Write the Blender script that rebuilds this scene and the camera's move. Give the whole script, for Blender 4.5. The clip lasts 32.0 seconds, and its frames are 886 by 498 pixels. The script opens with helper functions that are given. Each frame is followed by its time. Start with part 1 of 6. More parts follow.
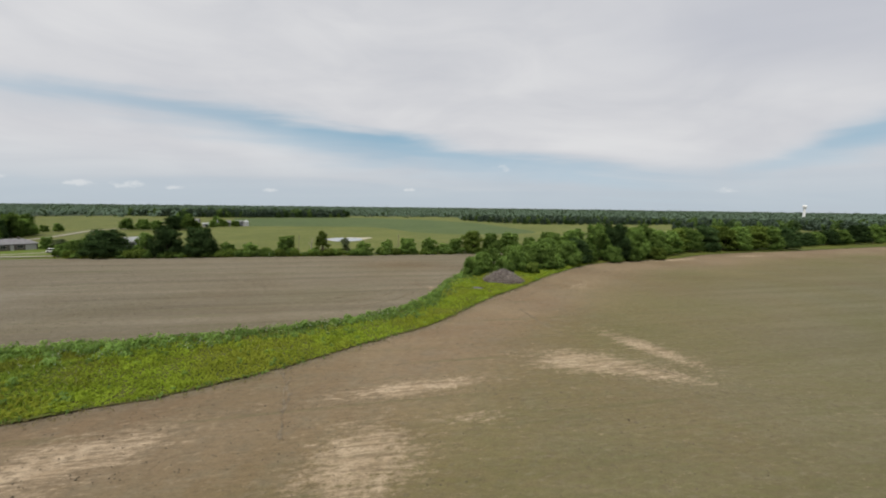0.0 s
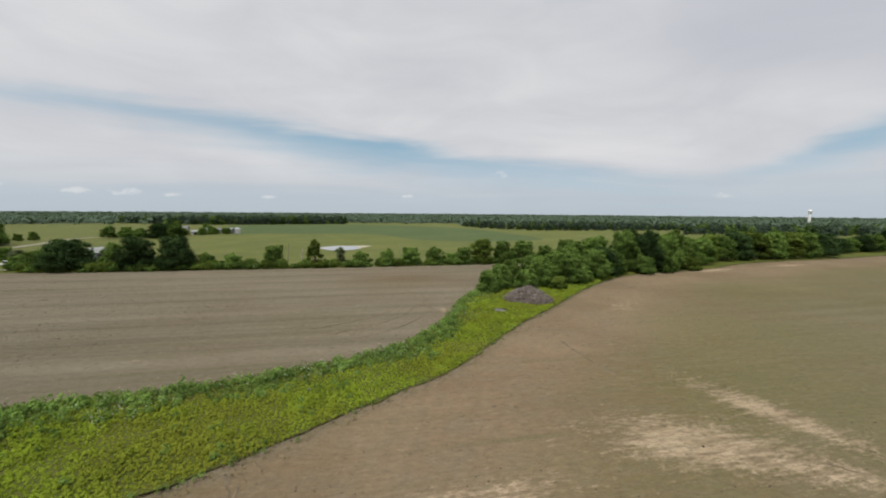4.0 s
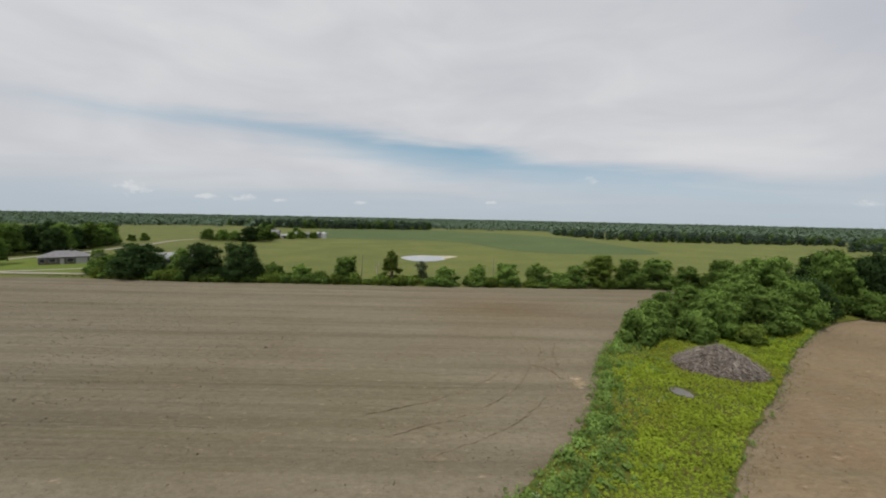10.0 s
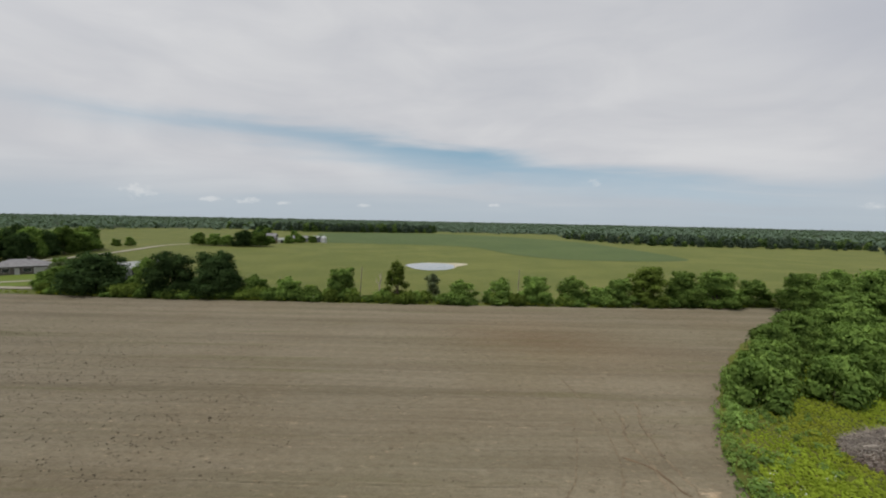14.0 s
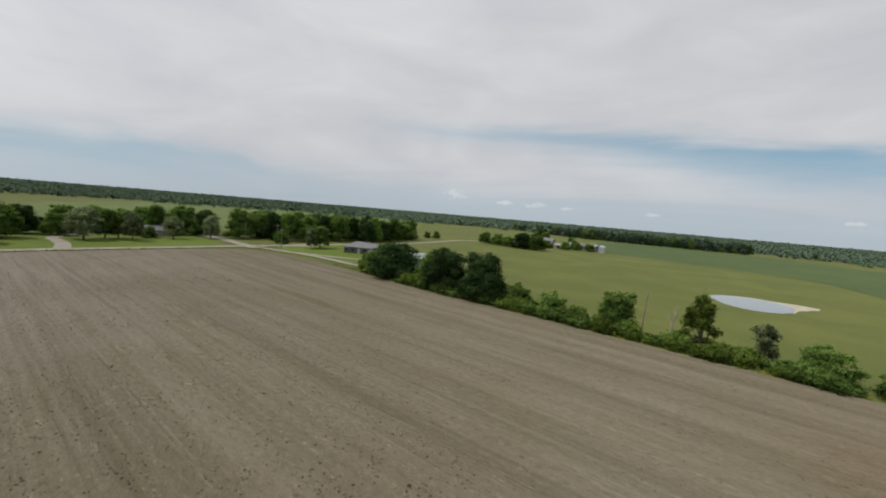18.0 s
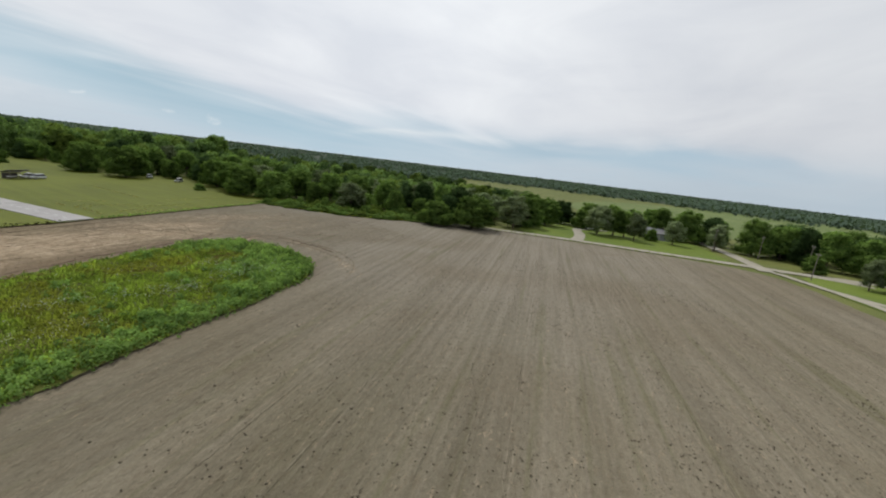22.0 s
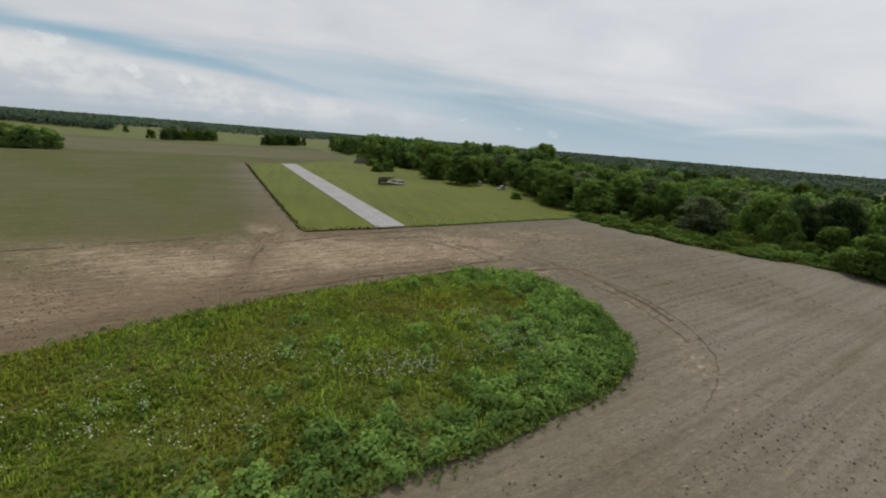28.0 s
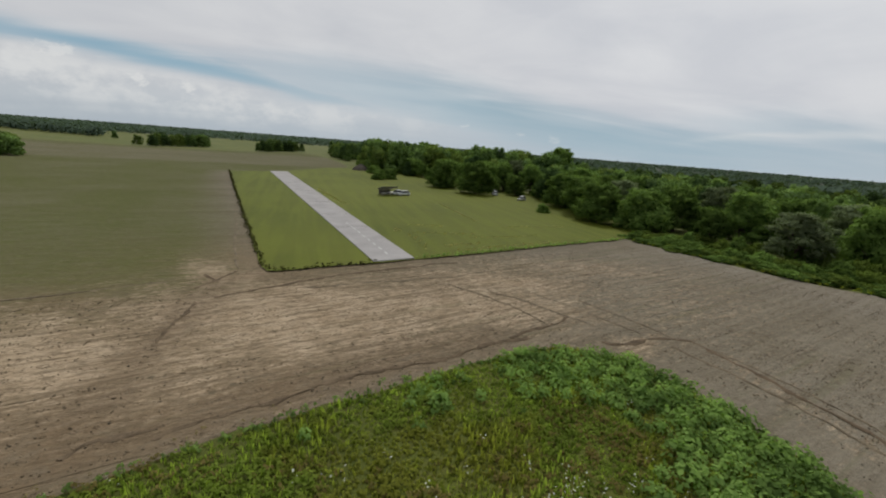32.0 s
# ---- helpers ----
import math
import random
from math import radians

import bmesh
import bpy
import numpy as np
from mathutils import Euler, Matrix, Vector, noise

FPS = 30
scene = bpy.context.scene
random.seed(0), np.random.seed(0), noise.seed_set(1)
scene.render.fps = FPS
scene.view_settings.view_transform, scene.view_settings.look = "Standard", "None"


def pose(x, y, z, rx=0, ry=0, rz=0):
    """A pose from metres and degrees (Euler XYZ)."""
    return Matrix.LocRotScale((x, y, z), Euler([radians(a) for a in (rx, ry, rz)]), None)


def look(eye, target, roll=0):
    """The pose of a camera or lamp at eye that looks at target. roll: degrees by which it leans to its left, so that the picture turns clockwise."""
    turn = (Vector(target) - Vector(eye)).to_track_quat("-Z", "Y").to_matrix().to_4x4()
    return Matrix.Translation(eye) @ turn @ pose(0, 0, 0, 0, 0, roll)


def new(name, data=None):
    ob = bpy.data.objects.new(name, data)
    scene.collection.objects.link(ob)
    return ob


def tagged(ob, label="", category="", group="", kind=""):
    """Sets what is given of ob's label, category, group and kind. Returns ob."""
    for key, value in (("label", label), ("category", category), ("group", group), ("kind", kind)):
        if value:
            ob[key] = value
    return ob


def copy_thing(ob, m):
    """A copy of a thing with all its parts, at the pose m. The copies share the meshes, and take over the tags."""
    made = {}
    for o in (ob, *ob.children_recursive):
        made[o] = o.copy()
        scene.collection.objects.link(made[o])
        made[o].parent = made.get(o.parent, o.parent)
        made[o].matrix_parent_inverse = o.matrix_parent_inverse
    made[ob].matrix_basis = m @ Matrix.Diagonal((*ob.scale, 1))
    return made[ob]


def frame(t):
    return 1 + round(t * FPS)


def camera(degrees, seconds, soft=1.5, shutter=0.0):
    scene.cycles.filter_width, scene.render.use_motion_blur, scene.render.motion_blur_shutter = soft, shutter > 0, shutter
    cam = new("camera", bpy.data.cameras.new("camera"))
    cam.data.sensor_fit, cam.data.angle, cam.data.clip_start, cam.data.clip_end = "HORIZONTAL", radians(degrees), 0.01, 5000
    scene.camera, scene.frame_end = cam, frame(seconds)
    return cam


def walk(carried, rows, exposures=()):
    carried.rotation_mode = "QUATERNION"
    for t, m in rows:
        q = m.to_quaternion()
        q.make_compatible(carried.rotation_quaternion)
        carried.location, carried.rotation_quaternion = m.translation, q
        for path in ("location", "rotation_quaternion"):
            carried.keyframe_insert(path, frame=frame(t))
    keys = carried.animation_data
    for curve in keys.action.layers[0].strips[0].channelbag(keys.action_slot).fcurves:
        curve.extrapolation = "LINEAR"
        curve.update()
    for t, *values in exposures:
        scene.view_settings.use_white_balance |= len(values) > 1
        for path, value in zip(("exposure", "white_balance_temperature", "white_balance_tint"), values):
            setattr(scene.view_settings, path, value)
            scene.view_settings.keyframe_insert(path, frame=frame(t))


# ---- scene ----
cam = camera(95.6, 32.0, soft=2.0)
# seconds, x, y, z, heading to the left from +y, pitch, roll
PATH = [
    (0, 0.00, 0.00, 21.00, 0.05, -6.09, 0.69),
    (0.5, -0.39, 2.23, 20.93, 0.02, -6.00, 0.66),
    (1, -0.78, 4.61, 20.82, -0.04, -5.90, 0.57),
    (1.5, -1.18, 6.94, 20.65, -0.03, -5.73, 0.55),
    (2, -1.56, 9.30, 20.58, -0.05, -5.64, 0.45),
    (2.5, -2.13, 11.48, 20.55, -0.13, -5.51, 0.45),
    (3, -2.64, 13.62, 20.54, -0.18, -5.33, 0.50),
    (3.5, -3.02, 16.01, 20.56, -0.18, -5.27, 0.50),
    (5.5, -4.41, 26.35, 20.86, -0.18, -5.04, 0.20),
    (6, -4.83, 28.79, 21.00, -0.14, -4.99, 0.06),
    (6.5, -5.40, 31.21, 20.96, 2.53, -4.91, 0.36),
    (7, -5.98, 33.78, 20.94, 7.39, -4.81, 0.85),
    (7.5, -6.46, 36.45, 20.87, 10.62, -4.70, 1.11),
    (8, -7.06, 39.03, 20.81, 11.15, -4.68, 1.17),
    (8.5, -7.82, 41.46, 20.82, 11.31, -4.63, 1.08),
    (9, -8.53, 43.96, 20.83, 11.44, -4.55, 1.01),
    (9.5, -9.42, 46.54, 20.74, 11.49, -4.52, 1.15),
    (10, -10.31, 48.90, 20.81, 11.54, -4.50, 1.19),
    (10.5, -11.19, 51.34, 20.97, 11.63, -4.42, 1.21),
    (11, -12.14, 53.88, 21.05, 11.66, -4.39, 1.22),
    (11.5, -13.08, 56.46, 21.09, 11.71, -4.39, 1.20),
    (12, -14.00, 59.00, 21.06, 11.83, -4.31, 1.13),
    (12.5, -14.92, 61.58, 21.04, 11.87, -4.22, 1.07),
    (13, -15.91, 64.21, 20.99, 11.92, -4.21, 1.14),
    (13.5, -16.84, 66.72, 20.98, 11.96, -4.17, 1.17),
    (15.5, -20.11, 74.67, 21.06, 12.86, -3.91, 1.15),
    (16, -21.00, 76.70, 21.09, 18.79, -3.95, 1.77),
    (16.5, -22.03, 79.18, 21.01, 27.69, -4.06, 2.71),
    (17, -23.37, 81.47, 20.99, 36.69, -4.43, 3.59),
    (17.5, -24.67, 83.56, 20.99, 43.68, -4.78, 4.18),
    (18, -26.41, 85.57, 21.02, 50.17, -5.24, 4.80),
    (18.5, -28.30, 87.66, 20.98, 57.25, -5.80, 5.47),
    (19, -30.63, 89.30, 20.93, 64.52, -6.45, 6.12),
    (19.5, -32.96, 90.73, 20.89, 71.50, -7.15, 6.47),
    (20, -35.62, 91.94, 21.02, 78.48, -7.89, 6.82),
    (20.5, -38.06, 92.37, 21.11, 85.52, -8.66, 7.14),
    (21, -40.91, 92.86, 21.02, 94.77, -9.71, 7.43),
    (21.5, -43.93, 93.38, 20.87, 105.17, -10.72, 7.21),
    (22, -46.49, 93.14, 20.71, 115.56, -11.78, 6.86),
    (22.5, -49.83, 92.02, 20.55, 126.06, -12.82, 6.70),
    (23, -53.03, 90.85, 20.43, 133.71, -13.51, 6.44),
    (23.5, -55.52, 89.41, 20.38, 137.19, -13.79, 6.31),
    (24, -57.73, 87.43, 20.25, 137.99, -13.86, 6.40),
    (24.5, -59.85, 85.41, 19.98, 138.47, -13.75, 6.56),
    (25, -61.74, 83.41, 19.75, 139.81, -13.83, 6.57),
    (25.5, -62.94, 81.72, 19.66, 143.19, -14.21, 6.21),
    (26, -63.79, 79.87, 19.62, 147.39, -14.46, 6.10),
    (26.5, -65.02, 77.73, 19.47, 153.15, -14.88, 5.75),
    (28.5, -69.56, 65.95, 18.43, 159.47, -15.05, 4.70),
    (29, -70.42, 62.73, 18.17, 159.50, -14.87, 4.77),
    (29.5, -71.23, 59.55, 17.88, 159.51, -14.73, 4.84),
    (30, -71.82, 56.50, 17.66, 159.54, -14.59, 4.76),
    (30.5, -72.39, 53.63, 17.56, 159.60, -14.50, 4.67),
    (31, -72.86, 50.75, 17.50, 159.62, -14.45, 4.65),
    (31.5, -73.29, 47.91, 17.45, 159.64, -14.37, 4.65),
    (32, -73.74, 45.07, 17.46, 159.73, -14.32, 4.45),
]
walk(cam, [(t, pose(x, y, z, 90 + pitch, 0, yaw) @ pose(0, 0, 0, 0, 0, roll)) for t, x, y, z, yaw, pitch, roll in PATH],
     exposures=[(0, -0.02, 6500, 10), (6, -0.06, 6500, 10), (13, -0.14, 6480, 10), (17, -0.18, 6450, 9), (20, -0.06, 6410, 9), (23, 0.04, 6320, 8), (26.5, 0.05, 6320, 8),
                (28.5, -0.26, 6430, 9), (32, -0.29, 6450, 9)])

# ---- world: hazy sky, streaked cloud sheet with blue gaps low over the land ----
SUN_AZ, SUN_EL = 205.0, 58.0        # compass degrees clockwise from +y; degrees above the horizon


class Nodes:
    """Short ways to add and wire shader nodes."""

    def __init__(self, tree):
        self.t = tree
        tree.nodes.clear()

    def add(self, kind):
        return self.t.nodes.new(kind)

    def put(self, sock, v):
        if hasattr(v, "is_linked"):
            self.t.links.new(v, sock)
        elif v is not None:
            if hasattr(sock.default_value, "__len__"):
                v = tuple(v) if hasattr(v, "__len__") else (v, v, v)
                v = v + (1.0,) if len(sock.default_value) == 4 and len(v) == 3 else v
            sock.default_value = v

    def math(self, op, a, b=None, c=None, clamp=False):
        n = self.add("ShaderNodeMath")
        n.operation, n.use_clamp = op, clamp
        for s, v in zip(n.inputs, (a, b, c)):
            self.put(s, v)
        return n.outputs[0]

    def vmath(self, op, a, b=None):
        n = self.add("ShaderNodeVectorMath")
        n.operation = op
        for s, v in zip(n.inputs, (a, b)):
            self.put(s, v)
        return n.outputs["Value" if op in ("DOT_PRODUCT", "LENGTH", "DISTANCE") else 0]

    def coord(self, kind="Object"):
        return self.add("ShaderNodeTexCoord").outputs[kind]

    def sep(self, v):
        n = self.add("ShaderNodeSeparateXYZ")
        self.put(n.inputs[0], v)
        return n.outputs

    def comb(self, x=0.0, y=0.0, z=0.0):
        n = self.add("ShaderNodeCombineXYZ")
        for s, v in zip(n.inputs, (x, y, z)):
            self.put(s, v)
        return n.outputs[0]

    def mapping(self, v, scale=(1, 1, 1), turn=0.0, shift=(0, 0, 0)):
        n = self.add("ShaderNodeMapping")
        self.put(n.inputs["Vector"], v)
        n.inputs["Location"].default_value, n.inputs["Scale"].default_value = shift, scale
        n.inputs["Rotation"].default_value = (0, 0, radians(turn))
        return n.outputs[0]

    def noise(self, v, scale=1.0, detail=3.0, rough=0.55, distort=0.0):
        n = self.add("ShaderNodeTexNoise")
        self.put(n.inputs["Vector"], v)
        n.inputs["Scale"].default_value, n.inputs["Detail"].default_value = scale, detail
        n.inputs["Roughness"].default_value, n.inputs["Distortion"].default_value = rough, distort
        return n.outputs[0]

    def voronoi(self, v, scale=1.0, feature="F1", out="Distance"):
        n = self.add("ShaderNodeTexVoronoi")
        n.feature = feature
        self.put(n.inputs["Vector"], v)
        n.inputs["Scale"].default_value = scale
        return n.outputs[out]

    def range(self, v, a, b, c=0.0, d=1.0, smooth=True):
        n = self.add("ShaderNodeMapRange")
        n.interpolation_type = "SMOOTHSTEP" if smooth else "LINEAR"
        for s, x in zip(n.inputs, (v, a, b, c, d)):
            self.put(s, x)
        return n.outputs[0]

    def mix(self, f, a, b, kind="MIX"):
        n = self.add("ShaderNodeMix")
        n.data_type, n.blend_type = "RGBA", kind
        self.put(n.inputs[0], f), self.put(n.inputs[6], a), self.put(n.inputs[7], b)
        return n.outputs[2]

    def ramp(self, f, stops, kind="LINEAR"):
        n = self.add("ShaderNodeValToRGB")
        n.color_ramp.interpolation = kind
        e = n.color_ramp.elements
        while len(e) < len(stops):
            e.new(0.5)
        for el, (p, c) in zip(e, stops):
            el.position, el.color = p, (c if hasattr(c, "__len__") else (c, c, c)) + (1,) if hasattr(c, "__len__") else (c, c, c, 1)
        self.put(n.inputs[0], f)
        return n.outputs[0]

    def attr(self, name):
        n = self.add("ShaderNodeAttribute")
        n.attribute_name = name
        return n.outputs["Fac"]


world = bpy.data.worlds.new("sky")
scene.world = world
world.use_nodes = True
N = Nodes(world.node_tree)
sky = N.add("ShaderNodeTexSky")
sky.sky_type, sky.sun_disc = "NISHITA", False
sky.sun_elevation, sky.sun_rotation = radians(SUN_EL), radians(SUN_AZ)
sky.air_density, sky.dust_density, sky.ozone_density = 1.0, 0.4, 2.0
way = N.coord("Generated")
wx, wy, wz = N.sep(way)
el = N.math("MULTIPLY", N.math("ARCSINE", wz), 57.2958)
az = N.math("MULTIPLY", N.math("ARCTAN2", N.math("MULTIPLY", wx, -1.0), wy), 57.2958)
az = N.math("ADD", az, N.math("MULTIPLY", N.math("LESS_THAN", az, -100.0), 360.0))
u = N.range(az, -100, 260, smooth=False)


def az_ramp(stops):
    return N.ramp(u, [((a + 100) / 360, v) for a, v in stops])


# the cloud sheet lies flat overhead: its fibres run north-east and close up towards the horizon
flat_up = N.math("ADD", N.math("MAXIMUM", wz, 0.0), 0.085)
deck = N.comb(N.math("DIVIDE", wx, flat_up), N.math("DIVIDE", wy, flat_up), 0.0)
fibre = N.noise(N.mapping(deck, (0.30, 0.62, 1), -45), 1.0, 6, 0.5, 0.9)
billow = N.noise(N.mapping(way, (1.4, 1.4, 4.2), 20), 2.4, 6, 0.52, 0.6)
streak = N.noise(N.mapping(way, (1.3, 1.3, 11)), 2.6, 5, 0.5, 0.5)
wob = N.math("ADD", N.math("MULTIPLY", N.math("SUBTRACT", streak, 0.5), 3.2), N.math("MULTIPLY", N.math("SUBTRACT", fibre, 0.5), 4.0))


def stroke(line, up, down, strength, sharp=2.0, sway=1.0):
    """A long band round the horizon: its height, its depth above and below (degrees), and its strength, by heading."""
    off = N.math("ADD", N.math("SUBTRACT", el, N.math("MULTIPLY", az_ramp([(a, h / 20) for a, h in line]), 20.0)), N.math("MULTIPLY", wob, sway))
    above = N.math("GREATER_THAN", off, 0.0)
    u_, d_ = az_ramp([(a, h / 20) for a, h in up]), az_ramp([(a, h / 20) for a, h in down])
    wide = N.math("MULTIPLY", N.math("ADD", N.math("MULTIPLY", above, u_), N.math("MULTIPLY", N.math("SUBTRACT", 1.0, above), d_)), 20.0)
    fall = N.math("POWER", 2.718, N.math("MULTIPLY", N.math("POWER", N.math("ABSOLUTE", N.math("DIVIDE", off, wide)), sharp), -1.0))
    return N.math("MULTIPLY", fall, az_ramp(strength))


# blue gaps: the long northern streak, its eastern end, the western haze, and the broad opening in the south-west with its bright streak
gap = stroke([(-30, 3.2), (-20, 4.6), (-9, 6.2), (0, 7.4), (8, 8.4), (17, 9.5), (27, 10.5), (38, 11.0), (60, 10.8)], [(-30, 1.4), (0, 1.3), (17, 1.3), (48, .9)],
             [(-30, 2.0), (0, 2.6), (15, 2.9), (30, 1.8), (48, 1.4)], [(-36, .1), (-20, .5), (-5, .72), (6, .95), (18, .95), (26, .75), (38, .55), (50, .4), (60, .1), (66, 0)])
for more in (
        stroke([(-52, 10), (-47, 8), (-42, 6.4), (-38, 4.8), (-33, 3.5)], [(-50, 1.6), (-33, 1.0)], [(-50, 2.4), (-33, 1.5)], [(-62, .8), (-46, .8), (-39, .45), (-32, 0)]),
        stroke([(76, 3.6), (88, 3.8), (100, 3.9), (113, 3.2), (122, 4.8), (130, 5.2)], [(76, 1.4), (93, 2.0), (113, 1.0), (126, 1.6)], [(76, 2.0), (130, 2.2)],
               [(66, 0), (80, .4), (92, .65), (104, .7), (114, .55), (124, .4), (134, 0)]),
        stroke([(112, 1.8), (127, 2.4), (134, 2.5), (142, 3.2), (149, 4.2), (156, 5.2), (164, 6.2), (173, 6.9), (181, 7.2), (190, 7.2)],
               [(112, 1.2), (134, 1.7), (149, 2.4), (164, 3.1), (176, 2.9), (190, 1.2)], [(112, 2.2), (150, 3.2), (165, 2.6), (176, 2.0), (190, 1.2)],
               [(106, .1), (127, .6), (140, .8), (155, .85), (167, .72), (178, .55), (190, .3), (199, 0)], 2.6, 0.7),
        stroke([(168, 4.4), (177, 5.4), (181, 6.0), (188, 6.7), (194, 7.0), (200, 7.3), (216, 7.6)], [(168, .9), (216, .95)], [(168, .9), (216, 1.0)], [(164, 0), (176, .7), (188, 1), (216, 1)], 2.4, 0.5)):
    gap = N.math("MAXIMUM", gap, more)
clear = N.math("MULTIPLY", gap, N.range(fibre, 0.30, 0.66, 1.0, 0.74))
cover_col = N.ramp(N.math("ADD", N.math("MULTIPLY", fibre, 0.45), N.math("MULTIPLY", billow, 0.55)),
                   [(0.36, (.60, .612, .648)), (0.5, (.668, .674, .698)), (0.64, (.735, .738, .75))])
grey = stroke([(-50, 17), (-20, 21)], [(-50, 7), (-20, 6)], [(-50, 5), (-20, 4)], [(-52, .7), (-34, .8), (-22, .3), (-14, 0)])
cover_col = N.mix(grey, cover_col, (.52, .54, .60))
cover_col = N.mix(N.range(el, -0.5, 8.0, 0.85, 0.0), cover_col, (.468, .535, .594))       # hazy air low down
sa, se = radians(SUN_AZ), radians(SUN_EL)
toward = N.vmath("DOT_PRODUCT", way, (math.sin(sa) * math.cos(se), math.cos(sa) * math.cos(se), math.sin(se)))
lit = N.range(toward, 0.0, 0.8, 0.99, 1.22)                                            # the sheet is brighter round the sun
lit = N.math("MULTIPLY", lit, az_ramp([(50, 1.0), (80, .95), (118, 1.02), (140, .99), (165, .93), (200, .92)]))
cover_col = N.mix(1.0, cover_col, N.comb(lit, lit, lit), "MULTIPLY")
# heaped clouds low down, a white bank under the southern streak, thin wisps in the west
frill = N.noise(N.mapping(way, (1, 1, 1.6)), 42.0, 5, 0.62)
heaps = N.noise(N.mapping(way, (1, 1, 1.5), 0, (2.3, 0, 0)), 11.0, 6, 0.62)
bank = stroke([(160, 2.4), (168, 2.8), (185, 3.6), (198, 4.4), (216, 4.8)], [(160, .8), (185, 1.4), (216, 1.9)], [(160, 2.0), (216, 3.4)], [(158, 0), (170, .55), (186, .85), (216, 1)], 3.0, 0.6)
puff = N.math("MULTIPLY", bank, N.range(heaps, 0.40, 0.62, 0.10, 0.80))
wisp = stroke([(108, 4.3), (117, 4.0), (124, 3.6), (132, 2.6)], [(108, .45), (132, .35)], [(108, .5), (132, .4)], [(106, 0), (116, .6), (126, .6), (133, 0)], 2.0, 0.4)
puff = N.math("MAXIMUM", puff, N.math("MULTIPLY", wisp, 0.8))
fray = N.math("MULTIPLY", N.math("SUBTRACT", frill, 0.5), 4.6)
for a0, e0, wa, we in ((42, 2.0, 1.5, .42), (38, 2.0, 1.9, .5), (49, 2.6, 1.5, 1.0), (33.5, 1.8, 1.0, .3), (23, 1.8, 1.2, .3), (5, 2.2, .9, .3), (-8, 5.3, 1.6, .5), (-35, 2.2, 1.5, .4),
                       (146, 2.0, .9, .75), (150.5, 2.3, .8, .3), (158, 2.9, .9, .3), (203, 6.2, 2.1, 1.1), (196.5, 4.6, 1.8, .8), (192, 4.3, 1.2, .9), (207, 4.0, 1.6, .8)):
    far_a = N.math("POWER", N.math("ABSOLUTE", N.math("DIVIDE", N.math("SUBTRACT", az, a0), wa)), 2.0)
    far_e = N.math("POWER", N.math("ABSOLUTE", N.math("DIVIDE", N.math("SUBTRACT", el, e0), we)), 2.0)
    puff = N.math("MAXIMUM", puff, N.math("MULTIPLY", N.range(N.math("ADD", N.math("SUBTRACT", 1.0, N.math("ADD", far_a, far_e)), fray), 0.0, 1.3), 0.8 if a0 > 180 else 0.45))
N.put(sky.inputs["Vector"], N.vmath("NORMALIZE", N.vmath("ADD", way, (0, 0, 0.38))))
blue_lo = N.add("ShaderNodeBackground")
thin = az_ramp([(-60, 1.0), (50, .98), (80, .76), (105, .58), (150, .50), (175, .56), (206, .66)])          # a thin veil brightens the blue away from the sun
N.put(blue_lo.inputs[0], N.mix(1.0, N.mix(1.0, sky.outputs[0], (1.14, 1.15, 0.84), "MULTIPLY"), N.comb(thin, thin, thin), "MULTIPLY"))
blue_lo.inputs[1].default_value = 0.215
sheet = N.add("ShaderNodeBackground")
N.put(sheet.inputs[0], N.mix(puff, cover_col, (.86, .86, .85)))
sheet.inputs[1].default_value = 1.0
both = N.add("ShaderNodeMixShader")
N.put(both.inputs[0], N.math("MULTIPLY", clear, N.math("SUBTRACT", 1.0, N.math("MULTIPLY", puff, 0.8))))
N.t.links.new(sheet.outputs[0], both.inputs[1])
N.t.links.new(blue_lo.outputs[0], both.inputs[2])
N.t.links.new(both.outputs[0], N.add("ShaderNodeOutputWorld").inputs[0])

sun = new("sun", bpy.data.lights.new("sun", "SUN"))
sun.data.energy, sun.data.angle, sun.data.color = 3.2, radians(1.5), (1.0, 0.95, 0.87)
a, e = radians(SUN_AZ), radians(SUN_EL)
sun.matrix_world = look((0, 0, 60), (-math.sin(a) * math.cos(e) * 50, -math.cos(a) * math.cos(e) * 50, 60 - math.sin(e) * 50))


# ---- materials ----
def material(name, rough=0.9, spec=0.2):
    m = bpy.data.materials.new(name)
    m.use_nodes = True
    n = Nodes(m.node_tree)
    b = n.add("ShaderNodeBsdfPrincipled")
    b.inputs["Roughness"].default_value, b.inputs["Specular IOR Level"].default_value = rough, spec
    b.inputs["Diffuse Roughness"].default_value = 0.55
    n.t.links.new(b.outputs[0], n.add("ShaderNodeOutputMaterial").inputs[0])
    return m, n, b


def bump(n, b, height, strength=0.4, dist=0.05):
    k = n.add("ShaderNodeBump")
    k.inputs["Strength"].default_value, k.inputs["Distance"].default_value = strength, dist
    n.put(k.inputs["Height"], height)
    n.t.links.new(k.outputs[0], b.inputs["Normal"])


def plain(name, col, rough=0.7, spec=0.3, metal=0.0, vary=0.15, scale=1.5):
    """Paint, wood or metal with a little dirt and unevenness."""
    m, n, b = material(name, rough, spec)
    p = n.coord()
    k = n.math("ADD", n.math("MULTIPLY", n.noise(p, scale, 4), 0.6), n.math("MULTIPLY", n.noise(p, scale * 9, 3), 0.4))
    dark = tuple(c * (1 - vary) for c in col)
    light = tuple(min(1, c * (1 + vary)) for c in col)
    n.put(b.inputs["Base Color"], n.mix(n.range(k, 0.35, 0.65), dark, light))
    b.inputs["Metallic"].default_value = metal
    bump(n, b, n.noise(p, scale * 12, 3), 0.15, 0.02)
    return m


